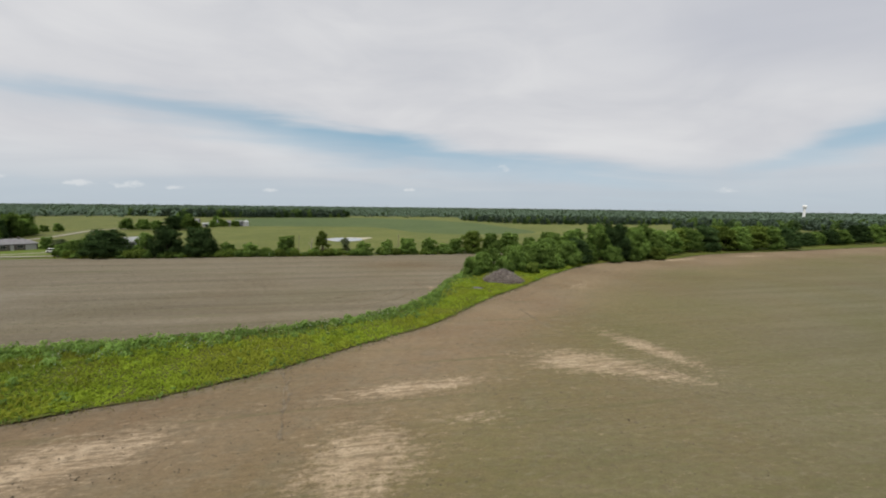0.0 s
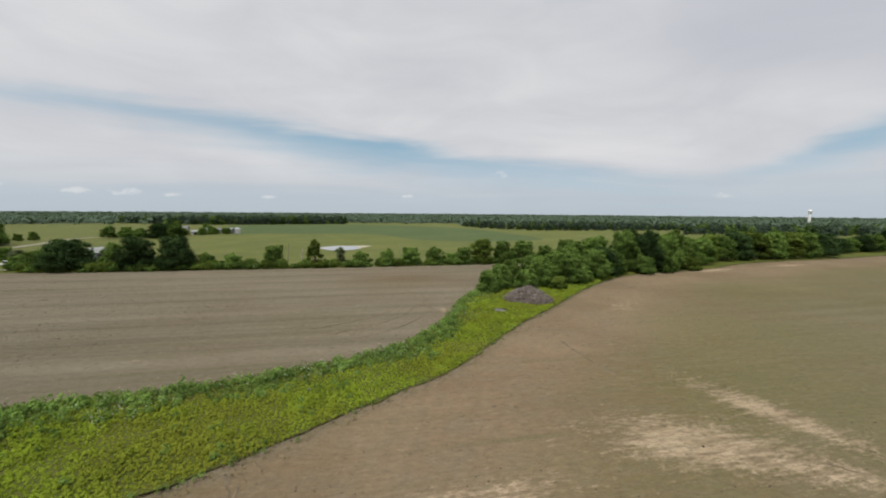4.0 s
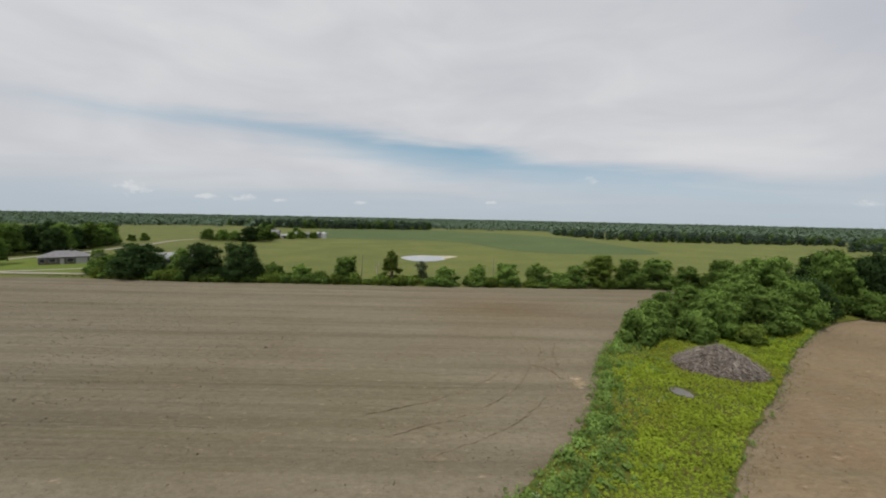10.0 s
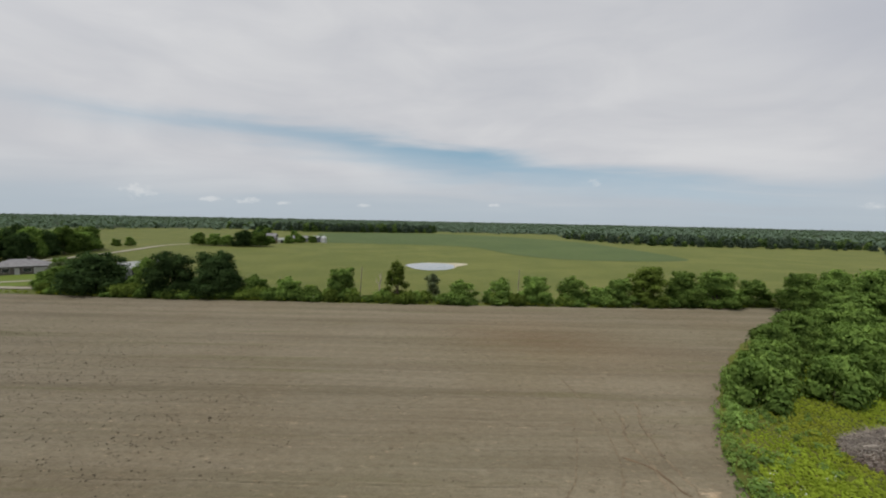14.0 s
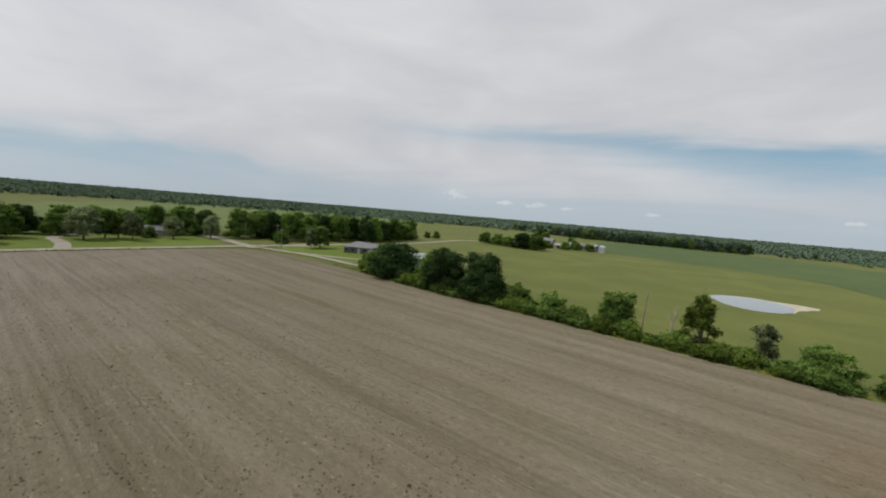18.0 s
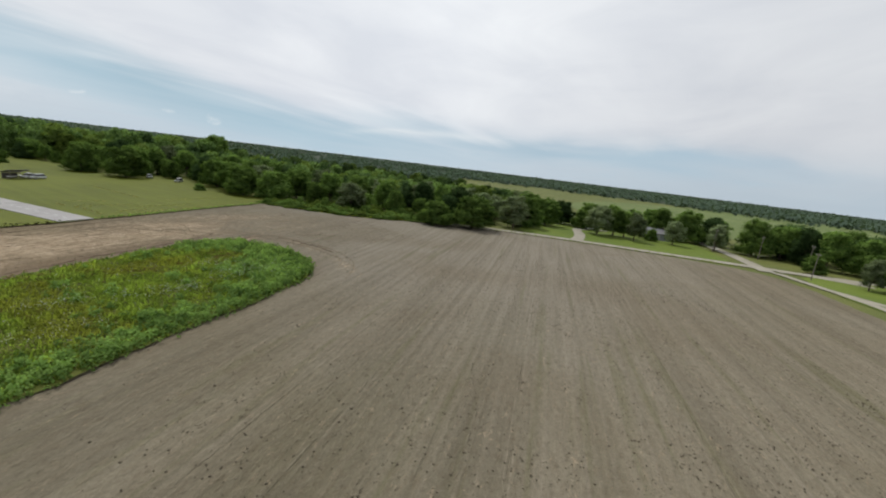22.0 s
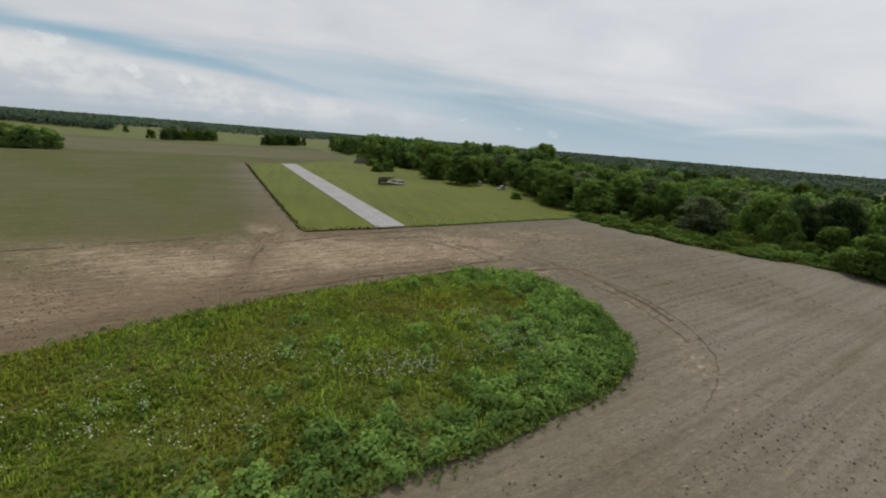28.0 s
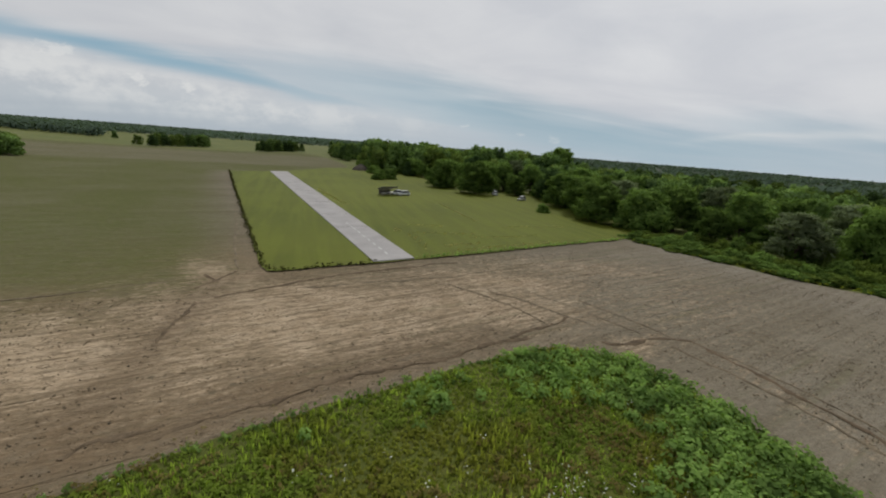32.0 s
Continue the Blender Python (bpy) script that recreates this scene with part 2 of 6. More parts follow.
ROW_TURN = -12.0      # drill rows run parallel to the hedge


def soil_material():
    m, n, b = material("tilled_soil", 0.95, 0.1)
    p = n.coord()
    r = n.mapping(p, (1, 1, 1), ROW_TURN)
    wide = n.noise(n.mapping(r, (0.010, 0.20, 1)), 1.0, 1.5, 0.4)
    rows = n.noise(n.mapping(r, (0.018, 1.05, 1)), 1.0, 2, 0.6)
    fine = n.noise(n.mapping(r, (0.55, 1.2, 1)), 1.5, 4, 0.7)
    straight = n.math("SUBTRACT", 1.0, n.attr("headland"))
    blot = n.noise(p, 0.035, 5, 0.6, 0.4)
    # passes of the seeder: broad light and dark lanes with pale wheel lines
    sx, sy, sz = n.sep(r)
    sway = n.noise(n.mapping(r, (0.008, 0.05, 1), 0, (6, 4, 0)), 1.0, 2)
    phase = n.math("FRACT", n.math("ADD", n.math("DIVIDE", sy, 5.4), n.math("MULTIPLY", sway, 1.1)))
    lane_ = n.math("ABSOLUTE", n.math("SUBTRACT", phase, 0.5))
    worn = n.range(n.noise(n.mapping(r, (0.05, 0.3, 1), 0, (2, 8, 0)), 1.0, 4, 0.65), 0.38, 0.62)
    wheel = n.math("MULTIPLY", n.range(n.math("ABSOLUTE", n.math("SUBTRACT", lane_, 0.2)), 0.045, 0.012), n.math("MULTIPLY", worn, straight))
    mid = n.noise(p, 0.35, 5, 0.62)
    grain = n.math("ADD", n.math("MULTIPLY", n.noise(p, 5.0, 5, 0.75), 0.55), n.math("MULTIPLY", n.noise(n.mapping(r, (.7, 1.2, 1)), 1.5, 4, 0.75), 0.45))
    col = n.mix(n.range(wide, 0.32, 0.68), (.136, .119, .084), (.196, .173, .126))
    bands = n.noise(n.mapping(r, (0.012, 0.46, 1), 0, (2, 3, 0)), 1.0, 2, 0.5)
    col = n.mix(n.math("MULTIPLY", n.range(lane_, 0.42, 0.12), n.math("MULTIPLY", straight, 0.22)), col, (.100, .089, .060))
    col = n.mix(n.math("MULTIPLY", wheel, 0.42), col, (.250, .218, .170))
    col = n.mix(n.math("MULTIPLY", n.range(bands, 0.52, 0.66), n.math("MULTIPLY", straight, 0.36)), col, (.212, .186, .138))
    col = n.mix(n.math("MULTIPLY", n.range(bands, 0.48, 0.34), n.math("MULTIPLY", straight, 0.31)), col, (.104, .092, .056))
    col = n.mix(n.math("MULTIPLY", n.range(rows, 0.35, 0.7), 0.4), col, (.196, .168, .118))
    col = n.mix(n.math("MULTIPLY", n.range(rows, 0.46, 0.30), n.math("MULTIPLY", straight, 0.14)), col, (.104, .086, .054))
    col = n.mix(n.math("MULTIPLY", n.attr("dry"), 0.8), col, n.mix(n.range(rows, 0.35, 0.65), (.196, .176, .140), (.250, .226, .184)))
    # thin broken drill marks, one every few metres
    rx, ry, rz = n.sep(r)
    lane = n.math("ADD", n.math("DIVIDE", ry, 2.7), n.math("MULTIPLY", n.noise(n.mapping(r, (.02, .02, 1)), 1.0, 1), 0.4))
    odd = n.add("ShaderNodeTexWhiteNoise")
    odd.noise_dimensions = "1D"
    n.put(odd.inputs["W"], n.math("FLOOR", lane))
    aside = n.math("ABSOLUTE", n.math("SUBTRACT", n.math("FRACT", lane), n.range(odd.outputs[0], 0, 1, 0.25, 0.75, smooth=False)))
    broken = n.range(n.noise(n.mapping(r, (0.22, 1.4, 1), 0, (1, 9, 0)), 1.0, 4, 0.75), 0.42, 0.62)
    broken = n.math("MULTIPLY", broken, n.math("MULTIPLY", n.range(odd.outputs[0], 0.25, 0.8), straight))
    drill = n.math("MULTIPLY", n.range(aside, 0.050, 0.022), broken)
    col = n.mix(n.math("MULTIPLY", drill, 0.1), col, (.078, .062, .040))
    ridge = n.math("MULTIPLY", n.range(n.math("ABSOLUTE", n.math("SUBTRACT", aside, 0.085)), 0.03, 0.01), broken)
    col = n.mix(n.math("MULTIPLY", ridge, 0.55), col, (.255, .222, .168))
    col = n.mix(n.math("MULTIPLY", n.range(blot, 0.4, 0.7), 0.45), col, (.146, .118, .076))
    # reddish-brown headland, pale eroded clay, sprouting crop, damp ground
    red = n.math("MULTIPLY", n.attr("red"), n.range(mid, 0.25, 0.6, 0.5, 1.0))
    col = n.mix(red, col, n.mix(n.range(blot, 0.35, 0.65), (.178, .126, .076), (.224, .168, .104)))
    streaks = n.noise(n.mapping(r, (0.22, 0.95, 1), 6), 1.3, 5, 0.75, 0.4)
    pale = n.attr("pale")
    crumbs = n.math("MULTIPLY", n.math("SUBTRACT", n.noise(n.mapping(r, (.8, 1.6, 1)), 1.4, 5, 0.8), 0.5), 2.2)
    lines_ = n.range(n.noise(n.mapping(r, (0.10, 1.5, 1), 0, (8, 2, 0)), 1.0, 5, 0.7, 0.3), 0.50, 0.60)
    pale = n.math("MULTIPLY", n.range(n.math("ADD", pale, n.math("ADD", n.math("MULTIPLY", n.math("SUBTRACT", streaks, 0.5), 1.4), crumbs)), 0.18, 0.78), 0.88)
    col = n.mix(pale, col, n.mix(n.range(mid, 0.3, 0.7), (.340, .258, .168), (.480, .384, .268)))
    col = n.mix(n.math("MULTIPLY", lines_, n.range(n.attr("pale"), 0.05, 0.5, 0.0, 0.62)), col, (.150, .112, .070))
    sprout = n.noise(n.mapping(p, (0.16, 1.25, 1), -18.0), 1.0, 4, 0.7)
    green = n.math("MULTIPLY", n.attr("green"), n.range(n.math("ADD", sprout, n.math("MULTIPLY", n.math("SUBTRACT", blot, .5), .8)), 0.3, 0.66, 0.65, 1.0))
    col = n.mix(n.math("MULTIPLY", green, n.math("SUBTRACT", 1.0, n.math("MULTIPLY", pale, 0.8))), col, (.084, .097, .022))
    col = n.mix(n.math("MULTIPLY", n.math("MULTIPLY", n.attr("damp"), n.range(streaks, 0.32, 0.62, 0.35, 1.0)), 0.72), col, (.108, .074, .044))
    # tufts and clods
    clod = n.math("MULTIPLY", n.range(n.voronoi(p, 0.55), 0.20, 0.08), n.range(n.noise(p, 0.13, 2), 0.47, 0.62))
    col = n.mix(n.math("MULTIPLY", clod, 0.6), col, (.09, .078, .05))
    wisp = n.noise(n.mapping(r, (0.02, 0.5, 1), 0, (3, 7, 0)), 1.0, 3, 0.6)
    col = n.mix(n.math("MULTIPLY", n.range(wisp, 0.55, 0.72), 0.45), col, (.112, .112, .052))
    lumpy = n.noise(n.mapping(r, (.75, 1.7, 1), 0, (4, 2, 0)), 1.1, 5, 0.8)
    col = n.mix(n.math("MULTIPLY", n.range(lumpy, 0.52, 0.36), n.range(pale, 0.0, 0.8, 0.28, 0.62)), col, (.118, .088, .056))
    col = n.mix(n.range(grain, 0.62, 0.36, 0.0, 0.55), col, n.mix(0.6, col, (.055, .044, .030)))
    col = n.mix(n.range(fine, 0.5, 0.75, 0.0, 0.22), col, (.235, .205, .155))
    n.put(b.inputs["Base Color"], col)
    hgt = n.math("ADD", n.math("MULTIPLY", fine, 0.6), n.math("ADD", n.math("MULTIPLY", grain, 0.25), n.math("ADD", n.math("MULTIPLY", rows, 0.4), n.math("MULTIPLY", drill, -0.25))))
    bump(n, b, hgt, 1.0, 0.38)
    return m


def grass_material(name, a, b_, c, scale=1.0, rel=0.3, mow=0.0):
    """Short grass: three greens mixed by patches, tufts and blades."""
    m, n, b = material(name, 0.85, 0.15)
    p = n.coord()
    patch = n.noise(p, 0.02 * scale, 5, 0.6, 0.5)
    tuft = n.noise(p, 0.5 * scale, 5, 0.65)
    blade = n.noise(p, 7.0 * scale, 4, 0.7)
    col = n.mix(n.range(patch, 0.35, 0.68), a, b_)
    col = n.mix(n.math("MULTIPLY", n.range(tuft, 0.42, 0.72), 0.55), col, c)
    if mow:
        lanes = n.noise(n.mapping(p, (0.5, 0.03, 1), -10), 1.0, 2)
        col = n.mix(n.math("MULTIPLY", n.range(lanes, 0.4, 0.6), mow), col, tuple(x * 1.35 for x in b_))
    col = n.mix(n.range(blade, 0.3, 0.7, 0.0, 0.45), col, tuple(x * 0.45 for x in a))
    n.put(b.inputs["Base Color"], col)
    bump(n, b, n.math("ADD", n.math("MULTIPLY", tuft, 1.0), n.math("MULTIPLY", blade, 0.3)), 0.5, rel)
    return m


def leaf_material(name, dark, light, yellow=None, glow=0.26, blotch=0.45, patch=0.05):
    """Leaves: diffuse and translucent, each leaf cluster of its own shade, broad patches over the crown."""
    m = bpy.data.materials.new(name)
    m.use_nodes = True
    n = Nodes(m.node_tree)
    g = n.add("ShaderNodeNewGeometry")
    o = n.add("ShaderNodeObjectInfo")
    p = n.coord()
    col = n.mix(n.range(g.outputs["Random Per Island"], 0.0, 1.0, 0.36, 0.70, smooth=False), dark, light)
    col = n.mix(n.math("MULTIPLY", n.range(n.noise(p, blotch, 3), 0.4, 0.62), 0.6), col, tuple(c * 0.7 for c in dark))
    tone = n.range(o.outputs["Random"], 0.0, 1.0, 0.68, 1.36, smooth=False)
    col = n.mix(1.0, col, n.comb(tone, tone, n.math("MULTIPLY", tone, 0.95)), "MULTIPLY")
    if yellow:
        col = n.mix(n.range(n.noise(p, patch, 3), 0.45, 0.62, 0.0, 0.7), col, yellow)
    d, t, mx = n.add("ShaderNodeBsdfDiffuse"), n.add("ShaderNodeBsdfTranslucent"), n.add("ShaderNodeMixShader")
    n.put(d.inputs[0], col), n.put(t.inputs[0], n.mix(0.5, col, n.mix(1.0, col, (1.3, 1.5, .5), "MULTIPLY")))
    mx.inputs[0].default_value = glow
    d.inputs["Roughness"].default_value = 0.6
    n.t.links.new(d.outputs[0], mx.inputs[1]), n.t.links.new(t.outputs[0], mx.inputs[2])
    n.t.links.new(mx.outputs[0], n.add("ShaderNodeOutputMaterial").inputs[0])
    return m


def gravel_material(name, a, b_):
    m, n, b = material(name, 0.95, 0.1)
    p = n.coord()
    k = n.math("ADD", n.math("MULTIPLY", n.noise(p, 0.25, 4), 0.5), n.math("MULTIPLY", n.noise(p, 6.0, 4, 0.7), 0.5))
    n.put(b.inputs["Base Color"], n.mix(n.range(k, 0.35, 0.65), a, b_))
    bump(n, b, n.noise(p, 14, 3), 0.4, 0.03)
    return m


SOIL = soil_material()
PASTURE = grass_material("pasture_grass", (.098, .120, .028), (.140, .152, .040), (.118, .112, .036), 1.9, 0.25)
LAWN = grass_material("mown_grass", (.086, .106, .010), (.120, .139, .014), (.114, .116, .018), 1.5, 0.08, 0.3)
YARD = grass_material("yard_grass", (.098, .142, .020), (.140, .184, .028), (.120, .148, .026), 1.5, 0.08)
ROUGH = grass_material("rough_grass", (.072, .092, .014), (.108, .122, .019), (.106, .090, .027), 2.0, 0.35)
CROP = grass_material("young_crop", (.064, .096, .032), (.084, .116, .038), (.074, .102, .034), 1.0, 0.2)
FARCROP = grass_material("pale_crop", (.108, .148, .044), (.138, .174, .054), (.122, .150, .048), 1.0, 0.2)
# dark greens hold the shade beneath the far trees
FLOOR_SHADE = grass_material("woodland_floor_shade", (.030, .046, .024), (.044, .060, .032), (.038, .048, .026), 1.0, 0.2)
LEAF_A = leaf_material("leaves_mid_green", (0.058, 0.111, 0.028), (0.205, 0.296, 0.075))
LEAF_B = leaf_material("leaves_dark_green", (0.020, 0.041, 0.017), (0.073, 0.115, 0.042))
LEAF_C = leaf_material("leaves_yellow_green", (0.072, 0.114, 0.023), (0.171, 0.226, 0.051))
LEAF_D = leaf_material("leaves_grey_green", (0.125, 0.168, 0.090), (0.275, 0.323, 0.177))
# pale bluish tint of the far leaves is distance haze put into the colour
LEAF_FAR_HAZE = leaf_material("leaves_far_wood_hazed", (0.069, 0.101, 0.078), (0.103, 0.140, 0.106), blotch=0.09)
LEAF_MID_D = leaf_material("leaves_mixed_wood_dark", (0.033, 0.062, 0.027), (0.112, 0.168, 0.062), blotch=0.11)
LEAF_MID_Y = leaf_material("leaves_mixed_wood_light", (0.074, 0.120, 0.030), (0.207, 0.271, 0.074), blotch=0.11)
LEAF_MID = leaf_material("leaves_mixed_wood", (0.062, 0.112, 0.038), (0.204, 0.293, 0.092), blotch=0.11)
WEED = leaf_material("weed_leaves", (.184, .240, .030), (.290, .356, .050), (.282, .290, .048), glow=0.5)
WEED_W = leaf_material("weed_leaves_mixed", (0.187, 0.266, 0.048), (0.386, 0.488, 0.101), (.250, .244, .046), glow=0.55, patch=0.13)
WEED_D = leaf_material("weed_leaves_dark", (0.090, 0.165, 0.048), (0.337, 0.472, 0.138), glow=0.45)
FLOWER = plain("flower_heads", (.38, .40, .32), 0.9, 0.1)
BARK = plain("bark", (.115, .092, .070), 0.95, 0.1, vary=0.35, scale=2.0)
DEAD = plain("dead_wood", (.290, .258, .228), 0.95, 0.1, vary=0.4, scale=1.5)
DEAD_D = plain("dead_wood_dark", (.120, .094, .080), 0.95, 0.1, vary=0.4, scale=1.5)
POLE = plain("pole_wood", (.21, .185, .16), 0.9, 0.1, vary=0.3)
GRAVEL = gravel_material("gravel", (.225, .208, .165), (.31, .29, .24))


# ---- mesh helpers ----
rng = np.random.default_rng(7)


def quads(name, verts, mats, normals=None, faces=None, slots=None):
    """A mesh from rows of points, four to a face (or with faces given)."""
    verts = np.asarray(verts, np.float32).reshape(-1, 3)
    me = bpy.data.meshes.new(name)
    nf = len(verts) // 4 if faces is None else len(faces)
    idx = np.arange(4 * nf, dtype=np.int32) if faces is None else np.asarray(faces, np.int32).ravel()
    me.vertices.add(len(verts))
    me.vertices.foreach_set("co", verts.ravel())
    me.loops.add(len(idx))
    me.loops.foreach_set("vertex_index", idx)
    me.polygons.add(nf)
    k = len(idx) // nf
    me.polygons.foreach_set("loop_start", np.arange(0, k * nf, k, dtype=np.int32))
    for m in mats if isinstance(mats, (list, tuple)) else [mats]:
        me.materials.append(m)
    if slots is not None:
        me.polygons.foreach_set("material_index", np.asarray(slots, np.int32))
    me.update(calc_edges=True)
    if normals is not None:
        me.polygons.foreach_set("use_smooth", np.ones(nf, bool))
        me.normals_split_custom_set_from_vertices(np.asarray(normals, float).reshape(-1, 3).tolist())
    return me


def part(name, bm, mat, parent=None, label=""):
    """Links a bmesh as one mesh object under a thing or under a part."""
    me = bpy.data.meshes.new(name)
    bm.to_mesh(me)
    bm.free()
    me.materials.append(mat)
    ob = new(name, me)
    ob.parent = parent
    return tagged(ob, label) if label else ob


def child(name, me, parent, label=""):
    ob = new(name, me)
    ob.parent = parent
    return tagged(ob, label) if label else ob


def box(bm, x0, y0, z0, x1, y1, z1, m=None, bevel=0.0):
    made = bmesh.ops.create_cube(bm, size=1.0)["verts"]
    mm = Matrix.Translation(((x0 + x1) / 2, (y0 + y1) / 2, (z0 + z1) / 2)) @ Matrix.Diagonal((x1 - x0, y1 - y0, z1 - z0, 1))
    bmesh.ops.transform(bm, matrix=(m @ mm) if m else mm, verts=made)
    if bevel:
        edges = {e for v in made for e in v.link_edges}
        bmesh.ops.bevel(bm, geom=list(edges), offset=bevel, segments=2, affect="EDGES")


def tube(bm, a, b, r0, r1, n=7):
    """A tapered round bar from a to b."""
    a, b = Vector(a), Vector(b)
    made = bmesh.ops.create_cone(bm, cap_ends=True, segments=n, radius1=r0, radius2=r1, depth=(b - a).length)["verts"]
    turn = (b - a).to_track_quat("Z", "Y").to_matrix().to_4x4()
    bmesh.ops.transform(bm, matrix=Matrix.Translation((a + b) / 2) @ turn, verts=made)


def prism(bm, outline, z0, z1, m=None):
    """An upright block over a flat outline."""
    low = [bm.verts.new((m or Matrix()) @ Vector((x, y, z0))) for x, y in outline]
    top = [bm.verts.new((m or Matrix()) @ Vector((x, y, z1))) for x, y in outline]
    bm.faces.new(top), bm.faces.new(low[::-1])
    for i in range(len(low)):
        j = (i + 1) % len(low)
        bm.faces.new((low[i], low[j], top[j], top[i]))


def inside(poly, x, y):
    """Which points lie in a polygon."""
    px, py = np.array(poly, float).T
    hit = np.zeros(np.shape(x), bool)
    for x0, y0, x1, y1 in zip(px, py, np.roll(px, -1), np.roll(py, -1)):
        if y0 != y1:
            hit ^= ((y0 > y) != (y1 > y)) & (x < (x1 - x0) * (y - y0) / (y1 - y0) + x0)
    return hit


def nearest(line, x, y, closed=True):
    """The distance to a polyline, and the nearest point on it."""
    pts = np.array(line, float)
    nxt = np.roll(pts, -1, 0) if closed else pts[1:]
    best, bx, by = np.full(np.shape(x), 1e9), np.array(x, float), np.array(y, float)
    for (x0, y0), (x1, y1) in zip(pts if closed else pts[:-1], nxt):
        dx, dy = x1 - x0, y1 - y0
        t = np.clip(((x - x0) * dx + (y - y0) * dy) / (dx * dx + dy * dy + 1e-9), 0, 1)
        qx, qy = x0 + t * dx, y0 + t * dy
        d = np.hypot(x - qx, y - qy)
        m = d < best
        best, bx, by = np.where(m, d, best), np.where(m, qx, bx), np.where(m, qy, by)
    return best, bx, by


def rounded(poly, step=2.0, rough=0.3, seed=1, closed=True):
    """A polygon with its corners rounded off (Chaikin), cut fine and a little ragged."""
    p = np.array(poly, float)
    for _ in range(2):
        q = np.roll(p, -1, 0)
        if closed:
            p = np.stack([p * .75 + q * .25, p * .25 + q * .75], 1).reshape(-1, 2)
        else:
            a, b = p[:-1], p[1:]
            p = np.concatenate([p[:1], np.stack([a * .75 + b * .25, a * .25 + b * .75], 1).reshape(-1, 2), p[-1:]])
    r = np.random.default_rng(seed)
    out = []
    ends = np.roll(p, -1, 0) if closed else p[1:]
    for a, b in zip(p if closed else p[:-1], ends):
        n = max(1, int(np.hypot(*(b - a)) / step))
        for k in range(n):
            out.append(a + (b - a) * k / n + r.normal(0, rough, 2))
    return np.array(out)


def sheet_mesh(name, poly, step, z, mat, fields=None, relief=None):
    """A fine grid cut to a polygon: its rim points are drawn onto the outline. fields: attribute name -> f(x, y)."""
    lo, hi = poly.min(0) - step, poly.max(0) + step
    nx, ny = int((hi[0] - lo[0]) / step) + 2, int((hi[1] - lo[1]) / step) + 2
    gx, gy = np.meshgrid(lo[0] + np.arange(nx) * step, lo[1] + np.arange(ny) * step, indexing="ij")
    ins = inside(poly, gx, gy)
    near = np.zeros_like(ins)
    pad = np.pad(ins, 1)
    for i in (0, 1, 2):
        for j in (0, 1, 2):
            near |= pad[i:i + nx, j:j + ny]
    rim = near & ~ins
    _, qx, qy = nearest(poly, gx[rim], gy[rim])
    gx[rim], gy[rim] = qx, qy
    ok = ins | rim
    cell = ok[:-1, :-1] & ok[1:, :-1] & ok[1:, 1:] & ok[:-1, 1:] & (ins[:-1, :-1] | ins[1:, :-1] | ins[1:, 1:] | ins[:-1, 1:])
    num = np.arange(nx * ny).reshape(nx, ny)
    f = np.stack([num[:-1, :-1][cell], num[1:, :-1][cell], num[1:, 1:][cell], num[:-1, 1:][cell]], 1)
    used, f = np.unique(f, return_inverse=True)
    f = f.reshape(-1, 4)
    x, y = gx.ravel()[used], gy.ravel()[used]
    zz = np.full(len(x), z) + (relief(x, y) if relief is not None else 0)
    me = quads(name, np.stack([x, y, zz], 1), mat, faces=f)
    for key, fn in (fields or {}).items():
        me.attributes.new(key, "FLOAT", "POINT").data.foreach_set("value", np.asarray(fn(x, y), np.float32))
    return me


def structure(name, me, label, category):
    return tagged(new(name, me), label, category, kind="structure")


def lumps(x, y, scale, seed=0):
    """Smooth random relief, -1 to 1."""
    r = np.random.default_rng(seed)
    out = 0
    for k in range(7):
        a, ph, w = r.uniform(0, 6.28), r.uniform(0, 6.28), r.uniform(.6, 1.7) / scale
        out = out + np.sin((x * math.cos(a) + y * math.sin(a)) * w * 6.28 + ph)
    return out / 4.0


def step01(v, a, b):
    t = np.clip((v - a) / (b - a), 0, 1)
    return t * t * (3 - 2 * t)


# ---- the plan ----
STRIP_S = [(-103.4, 28), (-101.6, 20.4), (-95.5, 16.6), (-85, 18.6), (-76, 20.8), (-67, 23.4), (-61.5, 25.6), (-53, 29.6), (-48, 32.4), (-40, 36), (-33, 39.8), (-27.5, 43),
           (-20, 49.4), (-14, 56), (-8, 62.6), (-1.2, 69.5), (5.4, 81.2), (13.3, 94), (20.2, 103), (27, 113.5), (35, 125)]
STRIP_N = [(9, 131), (6.4, 123.5), (1, 111.5), (-.6, 103), (-2.5, 93.5), (-8.6, 79.2), (-16, 72.4), (-31.5, 63.6), (-44, 59.6), (-52, 56.7), (-60, 54.5),
           (-71, 52.4), (-84, 49.6), (-92, 47.7), (-96.6, 45.4), (-100.4, 41.6), (-102.8, 34.5)]
BELT_S = [(46, 139), (58, 151), (80, 160), (100, 169), (118, 183), (140, 193), (190, 209), (230, 226), (270, 240), (420, 290)]
BELT_N = [(420, 330), (270, 275), (190, 245), (120, 215), (70, 205), (46, 188), (38, 168), (20, 149)]
HEDGE = [(-197, 132), (-154, 142.5), (-139, 146), (-107, 149.5), (-88, 154.5), (-61, 159.5), (-35, 164.8), (-6, 171.5), (20, 178), (39, 184.5), (52, 189)]
WEST = [(-142.5, -24.5), (-147.5, -9), (-150.5, 0), (-154, 8), (-160.5, 16), (-173, 31.5), (-182, 49), (-191, 80), (-196, 105)]
LAWN_P = [(-70, -8.6), (-84, -10.9), (-90.5, -12.2), (-103, -14.9), (-117, -18.6), (-129, -21.4), (-143, -24), (-165, -40), (-175, -110), (-130, -205), (-98, -215), (-72, -170),
          (-46, -150)]
